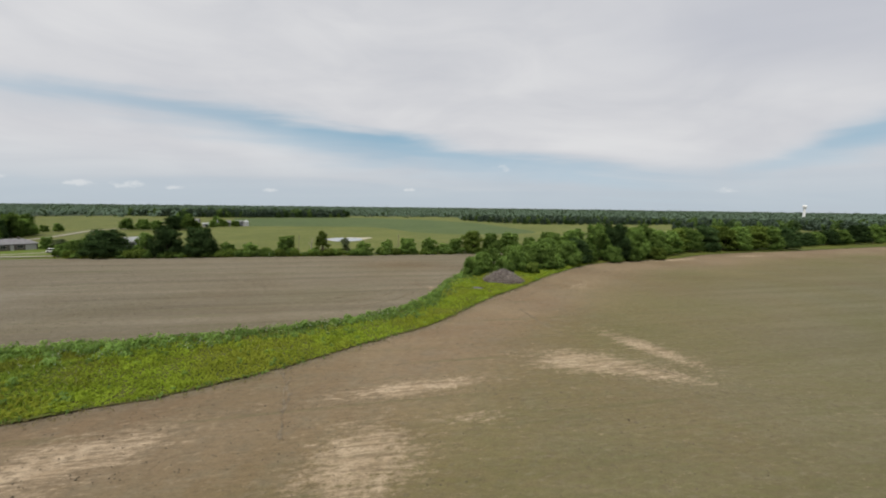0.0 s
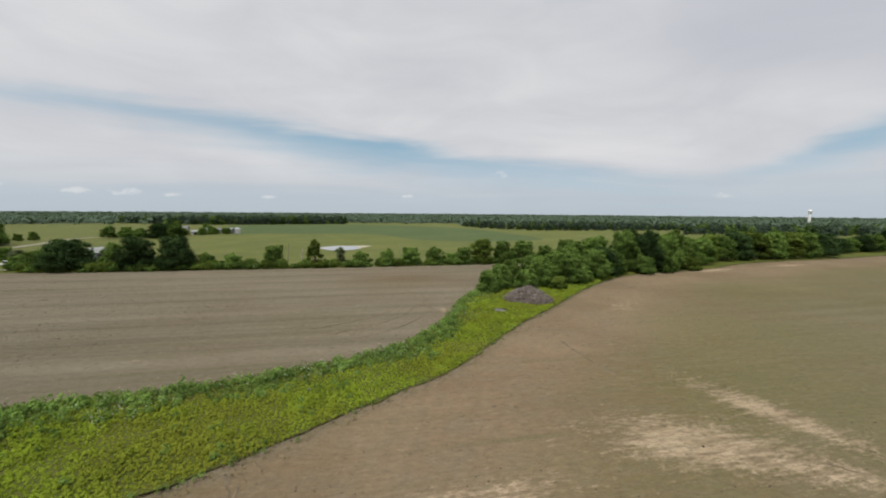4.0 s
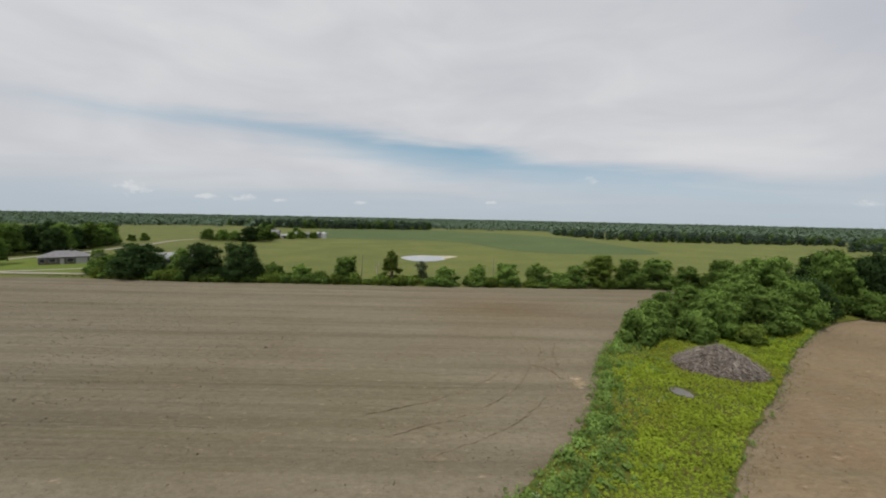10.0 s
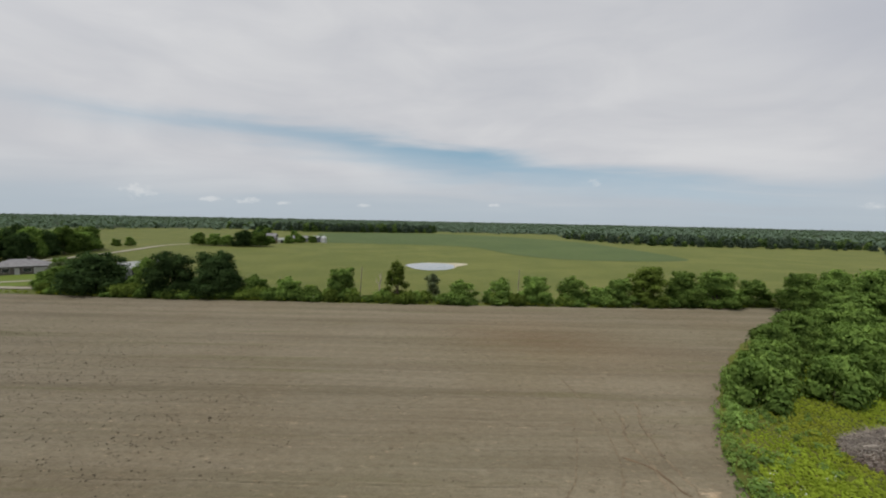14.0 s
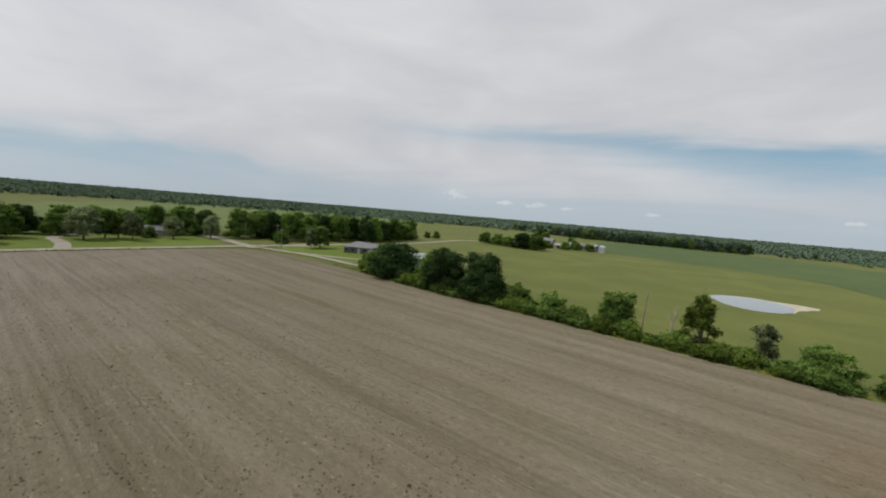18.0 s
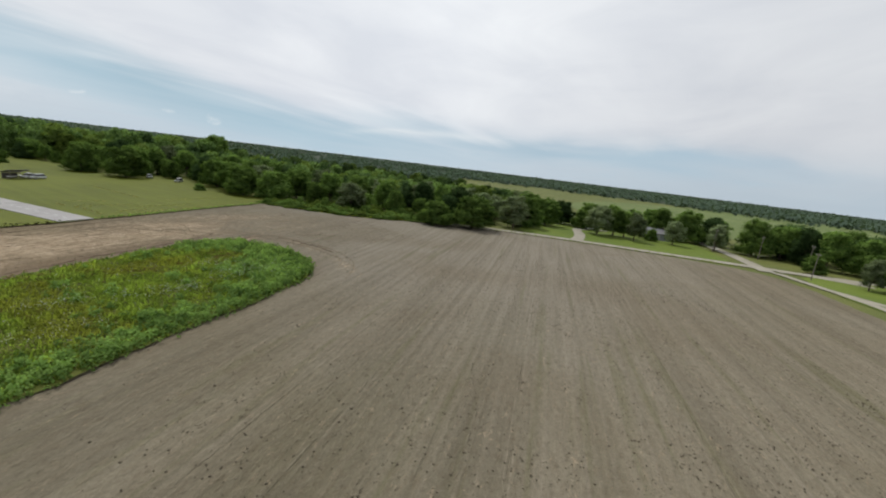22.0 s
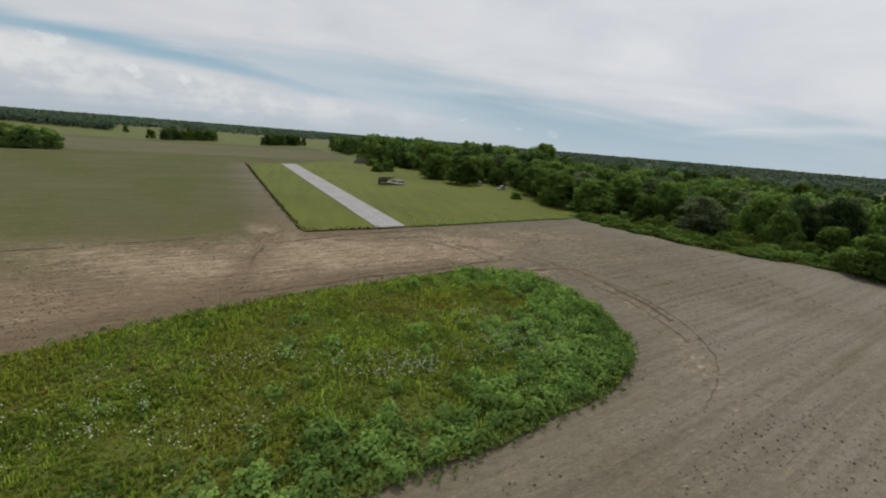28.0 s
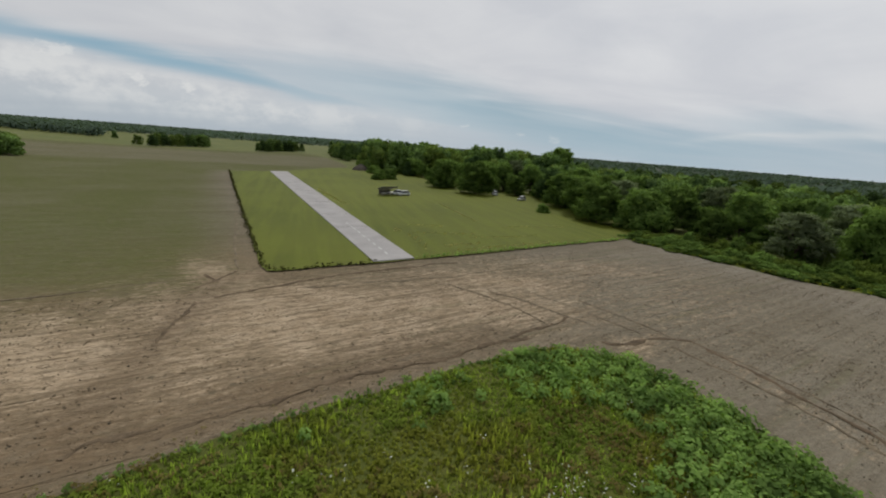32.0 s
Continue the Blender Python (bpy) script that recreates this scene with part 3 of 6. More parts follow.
strip = rounded(STRIP_S + BELT_S + BELT_N + STRIP_N, 1.2, 0.22, 3)
lawn = rounded([(-68.2, -14), (-69.4, -8.8), (-70, -8.5), (-71.5, -8.3)] + LAWN_P[1:-1] + [(-60, -157), (-46.5, -153), (-45.5, -152.5), (-45.6, -151)], 1.5, 0.12, 4)
soil_edge = rounded(HEDGE + [(60, 160)] + BELT_S[2:] + [(620, 330), (620, -330), (200, -345), (40, -330), (-40, -350), (-84, -400), (-105, -260), (-100, -180)]
                    + [(-150, -100), (-150, -40)] + WEST, 2.0, 0.2, 5)

big = bmesh.new()
bmesh.ops.create_circle(big, cap_ends=True, segments=96, radius=4900)
ground = part("ground", big, PASTURE)
tagged(ground, "yellowish green pasture and meadow reaching the horizon", "ground", kind="structure")

PALE = [(31, 59, 9, 2.2, 115, 1.0), (20, 53, 8, 4.0, 170, 1.0), (27, 49, 6, 2.0, 160, .8), (-3, 44.5, 9, 1.6, 18, 1.0), (-6.5, 31, 5.5, 4.5, 60, .9),
        (3, 38, 5, 1.2, 10, .6), (-31, 30, 8, 3.5, 35, 1.0), (-42, 26, 6, 3, 30, .5), (96, 165, 13, 3.0, 25, .9), (138, 181, 14, 2.5, 20, .7),
        (-52, 9, 20, 7, 158, .95), (-74, 5, 17, 9, 160, 1.15), (-90, 5, 16, 7, 165, 1.0), (-63, -9, 8, 3, 110, .8), (-98, -1, 16, 7, 165, .8), (-114, -6, 24, 8, 168, .5),
        (-40, 17, 12, 4, 150, .35), (-3.0, 101.2, 2.8, .6, 105, 1.0), (-3.4, 97.6, 2.2, .5, 100, .9), (-105, 45, 7, 1.6, 60, .42), (-110, 30, 8, 2.0, 80, .4),
        (-96, 9, 10, 1.8, 170, .8), (38, 108, 9, 3, 55, .4), (-120, 8, 20, 12, 20, .30), (-104.5, 18.2, 4, 1.6, 15, .75), (-66, -6.5, 5, 2.2, 20, .9)]


def pale_at(x, y):
    out = np.zeros(len(x))
    for cx, cy, la, lb, turn, k in PALE:
        c, s = math.cos(radians(turn)), math.sin(radians(turn))
        u, v = (x - cx) * c + (y - cy) * s, (y - cy) * c - (x - cx) * s
        out = np.maximum(out, k * np.exp(-(u / la) ** 2 - (v / lb) ** 2))
    return out


def strip_side(x, y):
    """Metres south-east of the weedy strip (negative north of it)."""
    d, _, qy = nearest(STRIP_S + BELT_S, x, y, closed=False)
    edge = np.interp(x, [p[0] for p in STRIP_S[1:] + BELT_S], [p[1] for p in STRIP_S[1:] + BELT_S])
    return np.where(y < edge, d, -d)


def green_at(x, y):
    side = strip_side(x, y)
    k = step01(side, 9, 30) * step01(x + 0.55 * y, -68, -44)
    dl, _, _ = nearest([(-70, -9), (-46, -149)], x, y, closed=False)
    far_s = step01(-y, -4, 9) * step01(x, -75, -62) * (0.35 * step01(dl, 1, 5) + 0.65 * step01(dl, 3, 13))
    south = step01(-y, 140, 175)
    bare = 0.45 * step01(-y + .12 * x, 186, 200) * (1 - step01(-y + .12 * x, 296, 330))
    return np.clip(np.maximum(np.maximum(k * .5, far_s), south) + 0.12 * lumps(x, y, 45, 5), 0, 1) * np.where((x > -110), 1, 0) * (1 - bare)


def red_at(x, y):
    side = strip_side(x, y)
    k = step01(side, -1, 2) * (1 - step01(side, 16, 75)) + 0.5 * np.exp(-((x + 15) / 14) ** 2 - ((y - 140) / 14) ** 2)
    return np.clip(k * 0.95 + 0.15 * lumps(x, y, 30, 6) * step01(side, 0, 5), 0, 1) * step01(x, -120, -60)


# soft trodden tracks and washed-in dark earth
TRACKS = [([(-60.3, 23), (-62, 16), (-62.6, 8), (-64, 0), (-65, -6)], 2.3, .85), ([(-66, -6.5), (-69, -7.5), (-73, -6.5)], 2.2, .7), ([(-40, 32.5), (-48, 29), (-57, 24.8), (-66, 20.6), (-80, 15.8), (-92, 13.4)], 2.4, .8),
          ([(-104, 10), (-109, 17.5), (-112, 23), (-112, 32)], 1.3, .4), ([(-70, -8.5), (-90, -12.5), (-120, -20)], 1.2, .5)]


def damp_at(x, y):
    d, _, _ = nearest(rounded(STRIP_S[:1] + STRIP_N[::-1], 2, 0, 1, closed=False), x, y, closed=False)
    u, v = (x + 14) * .9 + (y - 142) * .4, (y - 142) * .9 - (x + 14) * .4
    track = 0
    for line, wd, k in TRACKS:
        e, _, _ = nearest(line, x, y, closed=False)
        track = np.maximum(track, k * np.exp(-(e / wd) ** 2))
    return np.clip(track + 0.7 * np.exp(-(u / 16) ** 2 - (v / 7) ** 2) + 0.25 * np.exp(-(d / 1.5) ** 2) + 0.3 * np.exp(-(((y - 138) + 0.2 * x) / 5) ** 2) * step01(x, -60, -10), 0, 1)


def furrows(x, y):
    return 0.05 * lumps(x, y, 18, 3) + 0.03 * lumps(x, y, 7, 4)


def headland_at(x, y):
    d, _, _ = nearest(STRIP_S[:2] + STRIP_N[::-1], x, y, closed=False)
    e, _, _ = nearest(WEST, x, y, closed=False)
    east = 0.85 * step01(strip_side(x, y), -2, 2) * step01(x, -60, -30)
    return np.clip(np.maximum(np.maximum(1 - step01(d, 9, 16), 1 - step01(e, 5, 10)), east), 0, 1)


def dry_at(x, y):
    """The field dries out paler towards the west."""
    e, _, _ = nearest(WEST, x, y, closed=False)
    return np.clip(np.maximum(0.95 * (1 - step01(e, 4, 9)), step01(-x + 0.25 * (y - 60), 55, 125) * (1 - .85 * step01(y + .2 * x, 45, 100))) + 0.12 * lumps(x, y, 40, 21), 0, 1) * step01(-x, 55, 70) * (1 - .55 * (1 - step01(y + .25 * (x + 100), 12, 40)) * step01(x, -146, -138))


fields = {"dry": dry_at, "headland": headland_at, "green": green_at, "pale": pale_at, "red": red_at, "damp": damp_at}
structure("field", sheet_mesh("field", soil_edge, 1.7, 0.12, SOIL, fields, furrows), "bare tilled brown field with pale eroded patches and sprouting rows", "field")
structure("grass_strip", sheet_mesh("grass_strip", strip, 1.5, 0.30, ROUGH, None, lambda x, y: 0.10 * lumps(x, y, 9, 8)), "overgrown weedy grass strip between two tilled fields", "grass strip")
structure("airfield_lawn", sheet_mesh("airfield_lawn", lawn, 2.0, 0.32, LAWN, None, lambda x, y: 0.04 * lumps(x, y, 25, 9)), "closely mown green lawn round a paved runway", "lawn")


def ribbon(name, line, width, z, mat, label, category, rough=0.12, seed=1):
    """A road along a line."""
    c = rounded(line, 2.0, 0.0, seed, closed=False)
    c = np.vstack([c, [line[-1]]])
    d = np.gradient(c, axis=0)
    d /= np.hypot(*d.T)[:, None] + 1e-9
    r = np.random.default_rng(seed)
    side = np.stack([-d[:, 1], d[:, 0]], 1)
    w = width / 2 + r.normal(0, rough, (len(c), 2))
    rowsv = [c + side * w[:, :1], c + side * w[:, :1] * 0.4, c - side * w[:, 1:] * 0.4, c - side * w[:, 1:]]
    zs = (z, z + 0.05, z + 0.05, z)
    v = np.stack([np.column_stack([q, np.full(len(q), h)]) for q, h in zip(rowsv, zs)], 1)
    n = len(c)
    num = np.arange(n * 4).reshape(n, 4)
    f = np.concatenate([np.stack([num[:-1, k], num[1:, k], num[1:, k + 1], num[:-1, k + 1]], 1) for k in range(3)])
    return structure(name, quads(name, v.reshape(-1, 3), mat, faces=f[:, ::-1]), label, category)


# crops and meadows beyond
def flat(name, poly, z, mat, label, category, step=6.0, rough=0.4):
    return structure(name, sheet_mesh(name, rounded(poly, 5.0, rough, 11), step, z, mat), label, category)


flat("crop_field", [(-262, 505), (-190, 372), (-150, 385), (-100, 390), (-62, 388), (-42, 352), (-24, 318), (8, 300), (55, 314), (85, 336), (62, 430), (40, 520),
                    (-60, 632), (-170, 660), (-310, 590)], 0.10, CROP, "dark green young row crop beyond the pasture", "crop field", 8.0)
flat("meadow", [(-620, 40), (-330, 30), (-300, 160), (-310, 250), (-420, 380), (-660, 560), (-900, 300)], 0.10, FARCROP, "pale green open meadow behind the houses", "meadow", 12.0)
flat("house_lawn", [(-200, 136), (-158, 148), (-150, 168), (-196, 212), (-216, 180), (-212, 150)], 0.14, YARD, "bright green lawn round the ranch house", "lawn", 3.0)
flat("house_lawn", [(-187, 54), (-194, 80), (-200, 106), (-206, 124), (-226, 120), (-262, 110), (-262, 62), (-215, 50)], 0.14, YARD, "bright green lawn of the roadside house", "lawn", 3.0)

ribbon("road", [(-208, 158), (-209, 140), (-205, 122), (-200, 104), (-195, 80), (-188, 56), (-178, 36), (-170, 22)], 5.0, 0.2, GRAVEL, "pale gravel country road", "road")
ribbon("road", [(-200, 131), (-222, 128), (-245, 122), (-290, 110), (-420, 60)], 5.0, 0.21, GRAVEL, "pale gravel side road", "road", seed=2)
ribbon("road", [(-206, 134), (-213, 152), (-217, 178), (-227, 226), (-243, 262), (-262, 300), (-252, 330), (-225, 360)], 4.6, 0.22, GRAVEL, "pale gravel farm road", "road", seed=3)
ribbon("driveway", [(-201, 133), (-186, 141), (-172, 147), (-152, 151), (-138, 156)], 3.2, 0.23, GRAVEL, "pale gravel driveway along the field edge", "driveway", seed=4)
ribbon("driveway", [(-186, 141), (-174, 151), (-164, 160), (-158, 168)], 3.0, 0.235, GRAVEL, "pale gravel house driveway", "driveway", seed=5)
ribbon("driveway", [(-192, 74), (-204, 74), (-216, 72), (-230, 68), (-240, 80)], 4.0, 0.24, GRAVEL, "pale gravel curved driveway", "driveway", seed=6)

CONC = gravel_material("worn_concrete", (.285, .275, .270), (.365, .352, .345))
rw = [(-83.9, -11.2), (-90.4, -12.5), (-68.7, -161.0), (-61.3, -158.5)]


# ---- trees ----
def leaf_cloud(centres, radii, count, size, r, flat_=0.0):
    """Leaf clusters on the outer shells of overlapping lobes: four points a leaf, and soft normals."""
    area = np.array([a * b for a, b in radii])
    pick = r.choice(len(centres), count, p=area / area.sum())
    d = r.normal(size=(count, 3))
    d /= np.linalg.norm(d, axis=1)[:, None]
    d[:, 2] = np.where(d[:, 2] < -0.75, -d[:, 2] * 0.6, d[:, 2])
    rad = np.array([(a, a, b) for a, b in radii])[pick]
    bump_ = 1 + 0.14 * np.sin(d[:, :1] * 7 + pick[:, None]) * np.cos(d[:, 1:2] * 6 + pick[:, None] * 2) + 0.1 * np.sin(d[:, 2:] * 9 + pick[:, None])
    p = np.array(centres)[pick] + d * rad * bump_ * r.uniform(0.62, 1.08, (count, 1))
    keep = np.ones(count, bool)
    for k, (c, (a, b)) in enumerate(zip(centres, radii)):
        q = (p - np.array(c)) / (a, a, b)
        keep &= ~((np.linalg.norm(q, axis=1) < 0.72) & (pick != k))
    p, d = p[keep], d[keep]
    m_in = count // 5                                       # coarse foliage inside the lobes
    q_in = r.choice(len(centres), m_in, p=area / area.sum())
    d_in = r.normal(size=(m_in, 3))
    d_in /= np.linalg.norm(d_in, axis=1)[:, None]
    p = np.concatenate([p, np.array(centres)[q_in] + d_in * np.array([(a, a, b) for a, b in radii])[q_in] * r.uniform(.2, .62, (m_in, 1))])
    d = np.concatenate([d, d_in])
    n = len(p)
    coarse_ = np.where(np.arange(n) < n - m_in, 1.0, 2.3)[:, None]
    nrm = d * 0.7 + r.normal(0, 0.5, (n, 3)) + (0, 0, 0.35)
    nrm /= np.linalg.norm(nrm, axis=1)[:, None]
    t = np.cross(nrm, r.normal(size=(n, 3)))
    t /= np.linalg.norm(t, axis=1)[:, None] + 1e-9
    b = np.cross(nrm, t)
    s = size * r.uniform(0.55, 1.35, (n, 1)) * coarse_
    w = s * r.uniform(0.5, 0.95, (n, 1))
    dip = nrm * s * r.uniform(-0.25, 0.25, (n, 1))
    v = np.stack([p - t * s, p - b * w + dip, p + t * s, p + b * w * r.uniform(.4, 1, (n, 1)) + dip], 1)
    mid = np.average(np.array(centres), axis=0)
    soft = d * (.72, .72, 1.3) + 0.2 * nrm + (p - mid) / (np.abs(p - mid).max() + 1e-6) * (.3, .3, .6)
    soft /= np.linalg.norm(soft, axis=1)[:, None]
    return v, np.repeat(soft[:, None], 4, 1)


def crown_lobes(r, height, width, bare, lobes, spread, lean, skirt):
    """Centres and radii of the overlapping lobes of a crown."""
    low, top, rad = height * bare, height, width / 2
    centres, radii = [], []
    for k in range(lobes):
        h = low + (top - low) * (0.22 + 0.66 * (k + r.uniform(0, .8)) / lobes)
        f = (h - low) / (top - low)
        reach = rad * spread * (1.0 - 0.75 * max(0, f - 0.35) / 0.65) * math.sqrt(r.uniform(0.1, 1))
        a = k * 2.4 + r.uniform(-.6, .6)
        rr = rad * r.uniform(0.34, 0.52)
        centres.append((math.cos(a) * reach * (1 - .3 * rr / rad) + lean * h, math.sin(a) * reach * (1 - .3 * rr / rad), min(h, top - rr * .8)))
        radii.append((rr, rr * r.uniform(0.62, 0.9)))
    core = len(centres)
    for k in range(core):
        for j in range(2):
            c, (ra, rb) = centres[k], radii[k]
            a, t = r.uniform(0, 6.283), r.uniform(-.2, 1.2)
            rr = ra * r.uniform(.38, .6)
            centres.append((c[0] + math.cos(a) * math.cos(t) * ra * .95, c[1] + math.sin(a) * math.cos(t) * ra * .95, c[2] + math.sin(t) * rb * .95))
            radii.append((rr, rr * r.uniform(.6, .85)))
    for k in range(skirt):
        a = k * 6.283 / skirt + r.uniform(-.3, .3)
        rr = rad * r.uniform(0.36, 0.5)
        centres.append((math.cos(a) * rad * .62, math.sin(a) * rad * .62, low + rr * r.uniform(.5, .9)))
        radii.append((rr, rr * .8))
    centres.append((lean * height * .5, 0, (low + top) / 2 + height * .06))
    radii.append((rad * 0.62, (top - low) * 0.36))
    return centres, radii, low


def tree_kind(seed, height, width, mat, bare=0.18, leaves=2600, size=0.34, lobes=11, spread=0.8, lean=0.0, skirt=0):
    """One kind of tree: trunk with limbs, and a crown of many leaf clusters in uneven lobes."""
    r = np.random.default_rng(seed)
    centres, radii, low = crown_lobes(r, height, width, bare, lobes, spread, lean, skirt)
    v, nr = leaf_cloud(centres, radii, int(leaves * 1.75), size * 0.74, r)
    crown = quads("crown", v, mat, nr)
    bm = bmesh.new()
    base = 0.022 * height + 0.05
    fork = Vector((r.uniform(-.2, .2), r.uniform(-.2, .2), low + height * 0.12))
    tube(bm, (0, 0, -0.2), fork, base, base * 0.75, 8)
    for c, (a, b) in list(zip(centres, radii))[: 9]:
        tip = Vector(c)
        elbow = fork.lerp(tip, 0.5) + Vector((r.uniform(-.3, .3), r.uniform(-.3, .3), -0.25))
        tube(bm, fork, elbow, base * 0.5, base * 0.32, 5)
        tube(bm, elbow, tip, base * 0.32, base * 0.12, 5)
        tube(bm, elbow, elbow.lerp(tip, 0.8) + Vector((r.uniform(-1, 1), r.uniform(-1, 1), .5)) * a * .6, base * .2, base * .06, 4)
    me = bpy.data.meshes.new("trunk")
    bm.to_mesh(me)
    bm.free()
    me.materials.append(BARK)
    return me, crown, height, width


KINDS = {
    "oak": tree_kind(11, 11.5, 13.0, LEAF_B, 0.03, 8200, 0.33, 14, skirt=6),
    "oak2": tree_kind(12, 11.0, 12.0, LEAF_B, 0.03, 7600, 0.33, 13, skirt=6),
    "elm": tree_kind(13, 12.0, 11.0, LEAF_A, 0.04, 7200, 0.32, 13, skirt=5),
    "elm2": tree_kind(14, 12.5, 10.0, LEAF_A, 0.12, 5600, 0.31, 12, skirt=3),
    "elm3": tree_kind(15, 10.5, 11.5, LEAF_A, 0.02, 7600, 0.32, 14, skirt=6),
    "locust": tree_kind(16, 11.0, 9.0, LEAF_C, 0.06, 5000, 0.29, 12, 0.9, skirt=5),
    "silver": tree_kind(17, 13.0, 11.0, LEAF_D, 0.14, 5000, 0.31, 12, 0.9, skirt=3),
    "slim": tree_kind(18, 10.4, 6.2, LEAF_C, 0.04, 2500, 0.26, 9, 1.0, 0.05, skirt=3),
    "round": tree_kind(19, 8.0, 8.0, LEAF_A, 0.03, 4200, 0.29, 9, skirt=5),
    "thin": tree_kind(20, 7.2, 4.8, LEAF_D, 0.05, 1100, 0.25, 8, 1.0, skirt=3),
    "shrub": tree_kind(21, 5.0, 7.0, LEAF_A, 0.0, 3600, 0.27, 10, skirt=5),
    "shrub2": tree_kind(22, 4.2, 6.0, LEAF_C, 0.0, 3000, 0.26, 9, skirt=5),
    "bramble": tree_kind(23, 2.4, 5.0, LEAF_A, 0.0, 1600, 0.21, 9, skirt=5),
    "bramble2": tree_kind(24, 2.0, 5.5, LEAF_C, 0.0, 1600, 0.21, 9, skirt=5),
    "open": tree_kind(25, 6.6, 8.0, LEAF_A, 0.04, 2400, 0.26, 9, 1.0, skirt=3),
}
LABELS = {
    "oak": ("dense dark green broad tree at the field edge", "tree"), "oak2": ("dense dark green round-topped tree", "tree"),
    "elm": ("mid green broadleaf tree with an uneven crown", "tree"), "elm2": ("tall mid green broadleaf tree", "tree"),
    "elm3": ("wide mid green broadleaf tree with low limbs", "tree"), "locust": ("light yellow-green feathery tree", "tree"),
    "silver": ("grey-green silvery tree with an open crown", "tree"), "slim": ("slender light green tree in the hedge", "tree"),
    "round": ("small round green tree", "tree"), "thin": ("sparse grey-green sapling in the hedge", "sapling"),
    "shrub": ("dense green shrub reaching the ground", "shrub"), "shrub2": ("yellow-green bushy shrub at the wood edge", "shrub"),
    "bramble": ("low tangled green brambles", "bramble"), "bramble2": ("low light green brambles", "bramble"),
    "open": ("small green tree with an open crown", "tree"),
}


def plant(kind, x, y, h=None, w=None, z=0.1, turn=None, group="", label=""):
    """A tree or shrub of a kind at a place, grown to a height and a width."""
    trunk, crown, h0, w0 = KINDS[kind]
    name = LABELS[kind][1]
    top = new(name)
    child("trunk", trunk, top)
    child("crown", crown, top)
    sz = (h or h0) / h0
    sw = (w / w0) if w else sz
    turn = rng.uniform(0, 360) if turn is None else turn
    top.matrix_basis = pose(x, y, z, 0, 0, turn) @ Matrix.Diagonal((sw, sw * rng.uniform(.92, 1.08), sz, 1))
    top.empty_display_size = 0.3
    return tagged(top, label or LABELS[kind][0], LABELS[kind][1], group)


# hedge along the north side of the tilled field
for kind, x, y, h, w in [
        ("oak", -129, 152.5, 10.6, 18), ("elm3", -136, 153.5, 8.0, 9), ("round", -116.5, 156, 9.3, 8.0), ("oak2", -107, 155, 11.2, 12.5), ("oak", -95.5, 157, 11.8, 14.0),
        ("shrub", -86.4, 160, 5.3, 8.0), ("shrub", -78, 161.5, 5.0, 8.0), ("shrub2", -72, 162.5, 3.5, 5.5), ("round", -64.5, 164, 8.2, 8.6),
        ("slim", -50.5, 167.5, 10.8, 5.6), ("thin", -41.5, 169, 7.4, 5.2), ("open", -34.4, 170.5, 5.6, 7.8), ("open", -24, 172.2, 6.3, 7.0),
        ("round", -15.3, 174, 7.0, 9.0), ("open", -6.4, 176, 7.1, 7.8), ("shrub", 0.5, 177, 4.6, 6.5), ("round", 5.1, 178, 6.9, 9.0),
        ("locust", 13.2, 180, 10.4, 10.2), ("elm3", 21.5, 182, 9.2, 9.6), ("elm", 30.3, 184, 9.4, 12.0), ("elm", 40.4, 188, 7.0, 8.5)]:
    plant(kind, x, y, h, w, group="hedge trees")
hedge_line = np.array(HEDGE[1:])
for k in range(95):
    s = rng.uniform(0, 1)
    x = -142 + 190 * s
    y = np.interp(x, hedge_line[:, 0], hedge_line[:, 1]) + rng.uniform(1.6, 4.0)
    plant(("bramble", "bramble2", "bramble")[k % 3], x, y, rng.uniform(1.3, 3.2), rng.uniform(4, 6.5), group="hedge brambles")

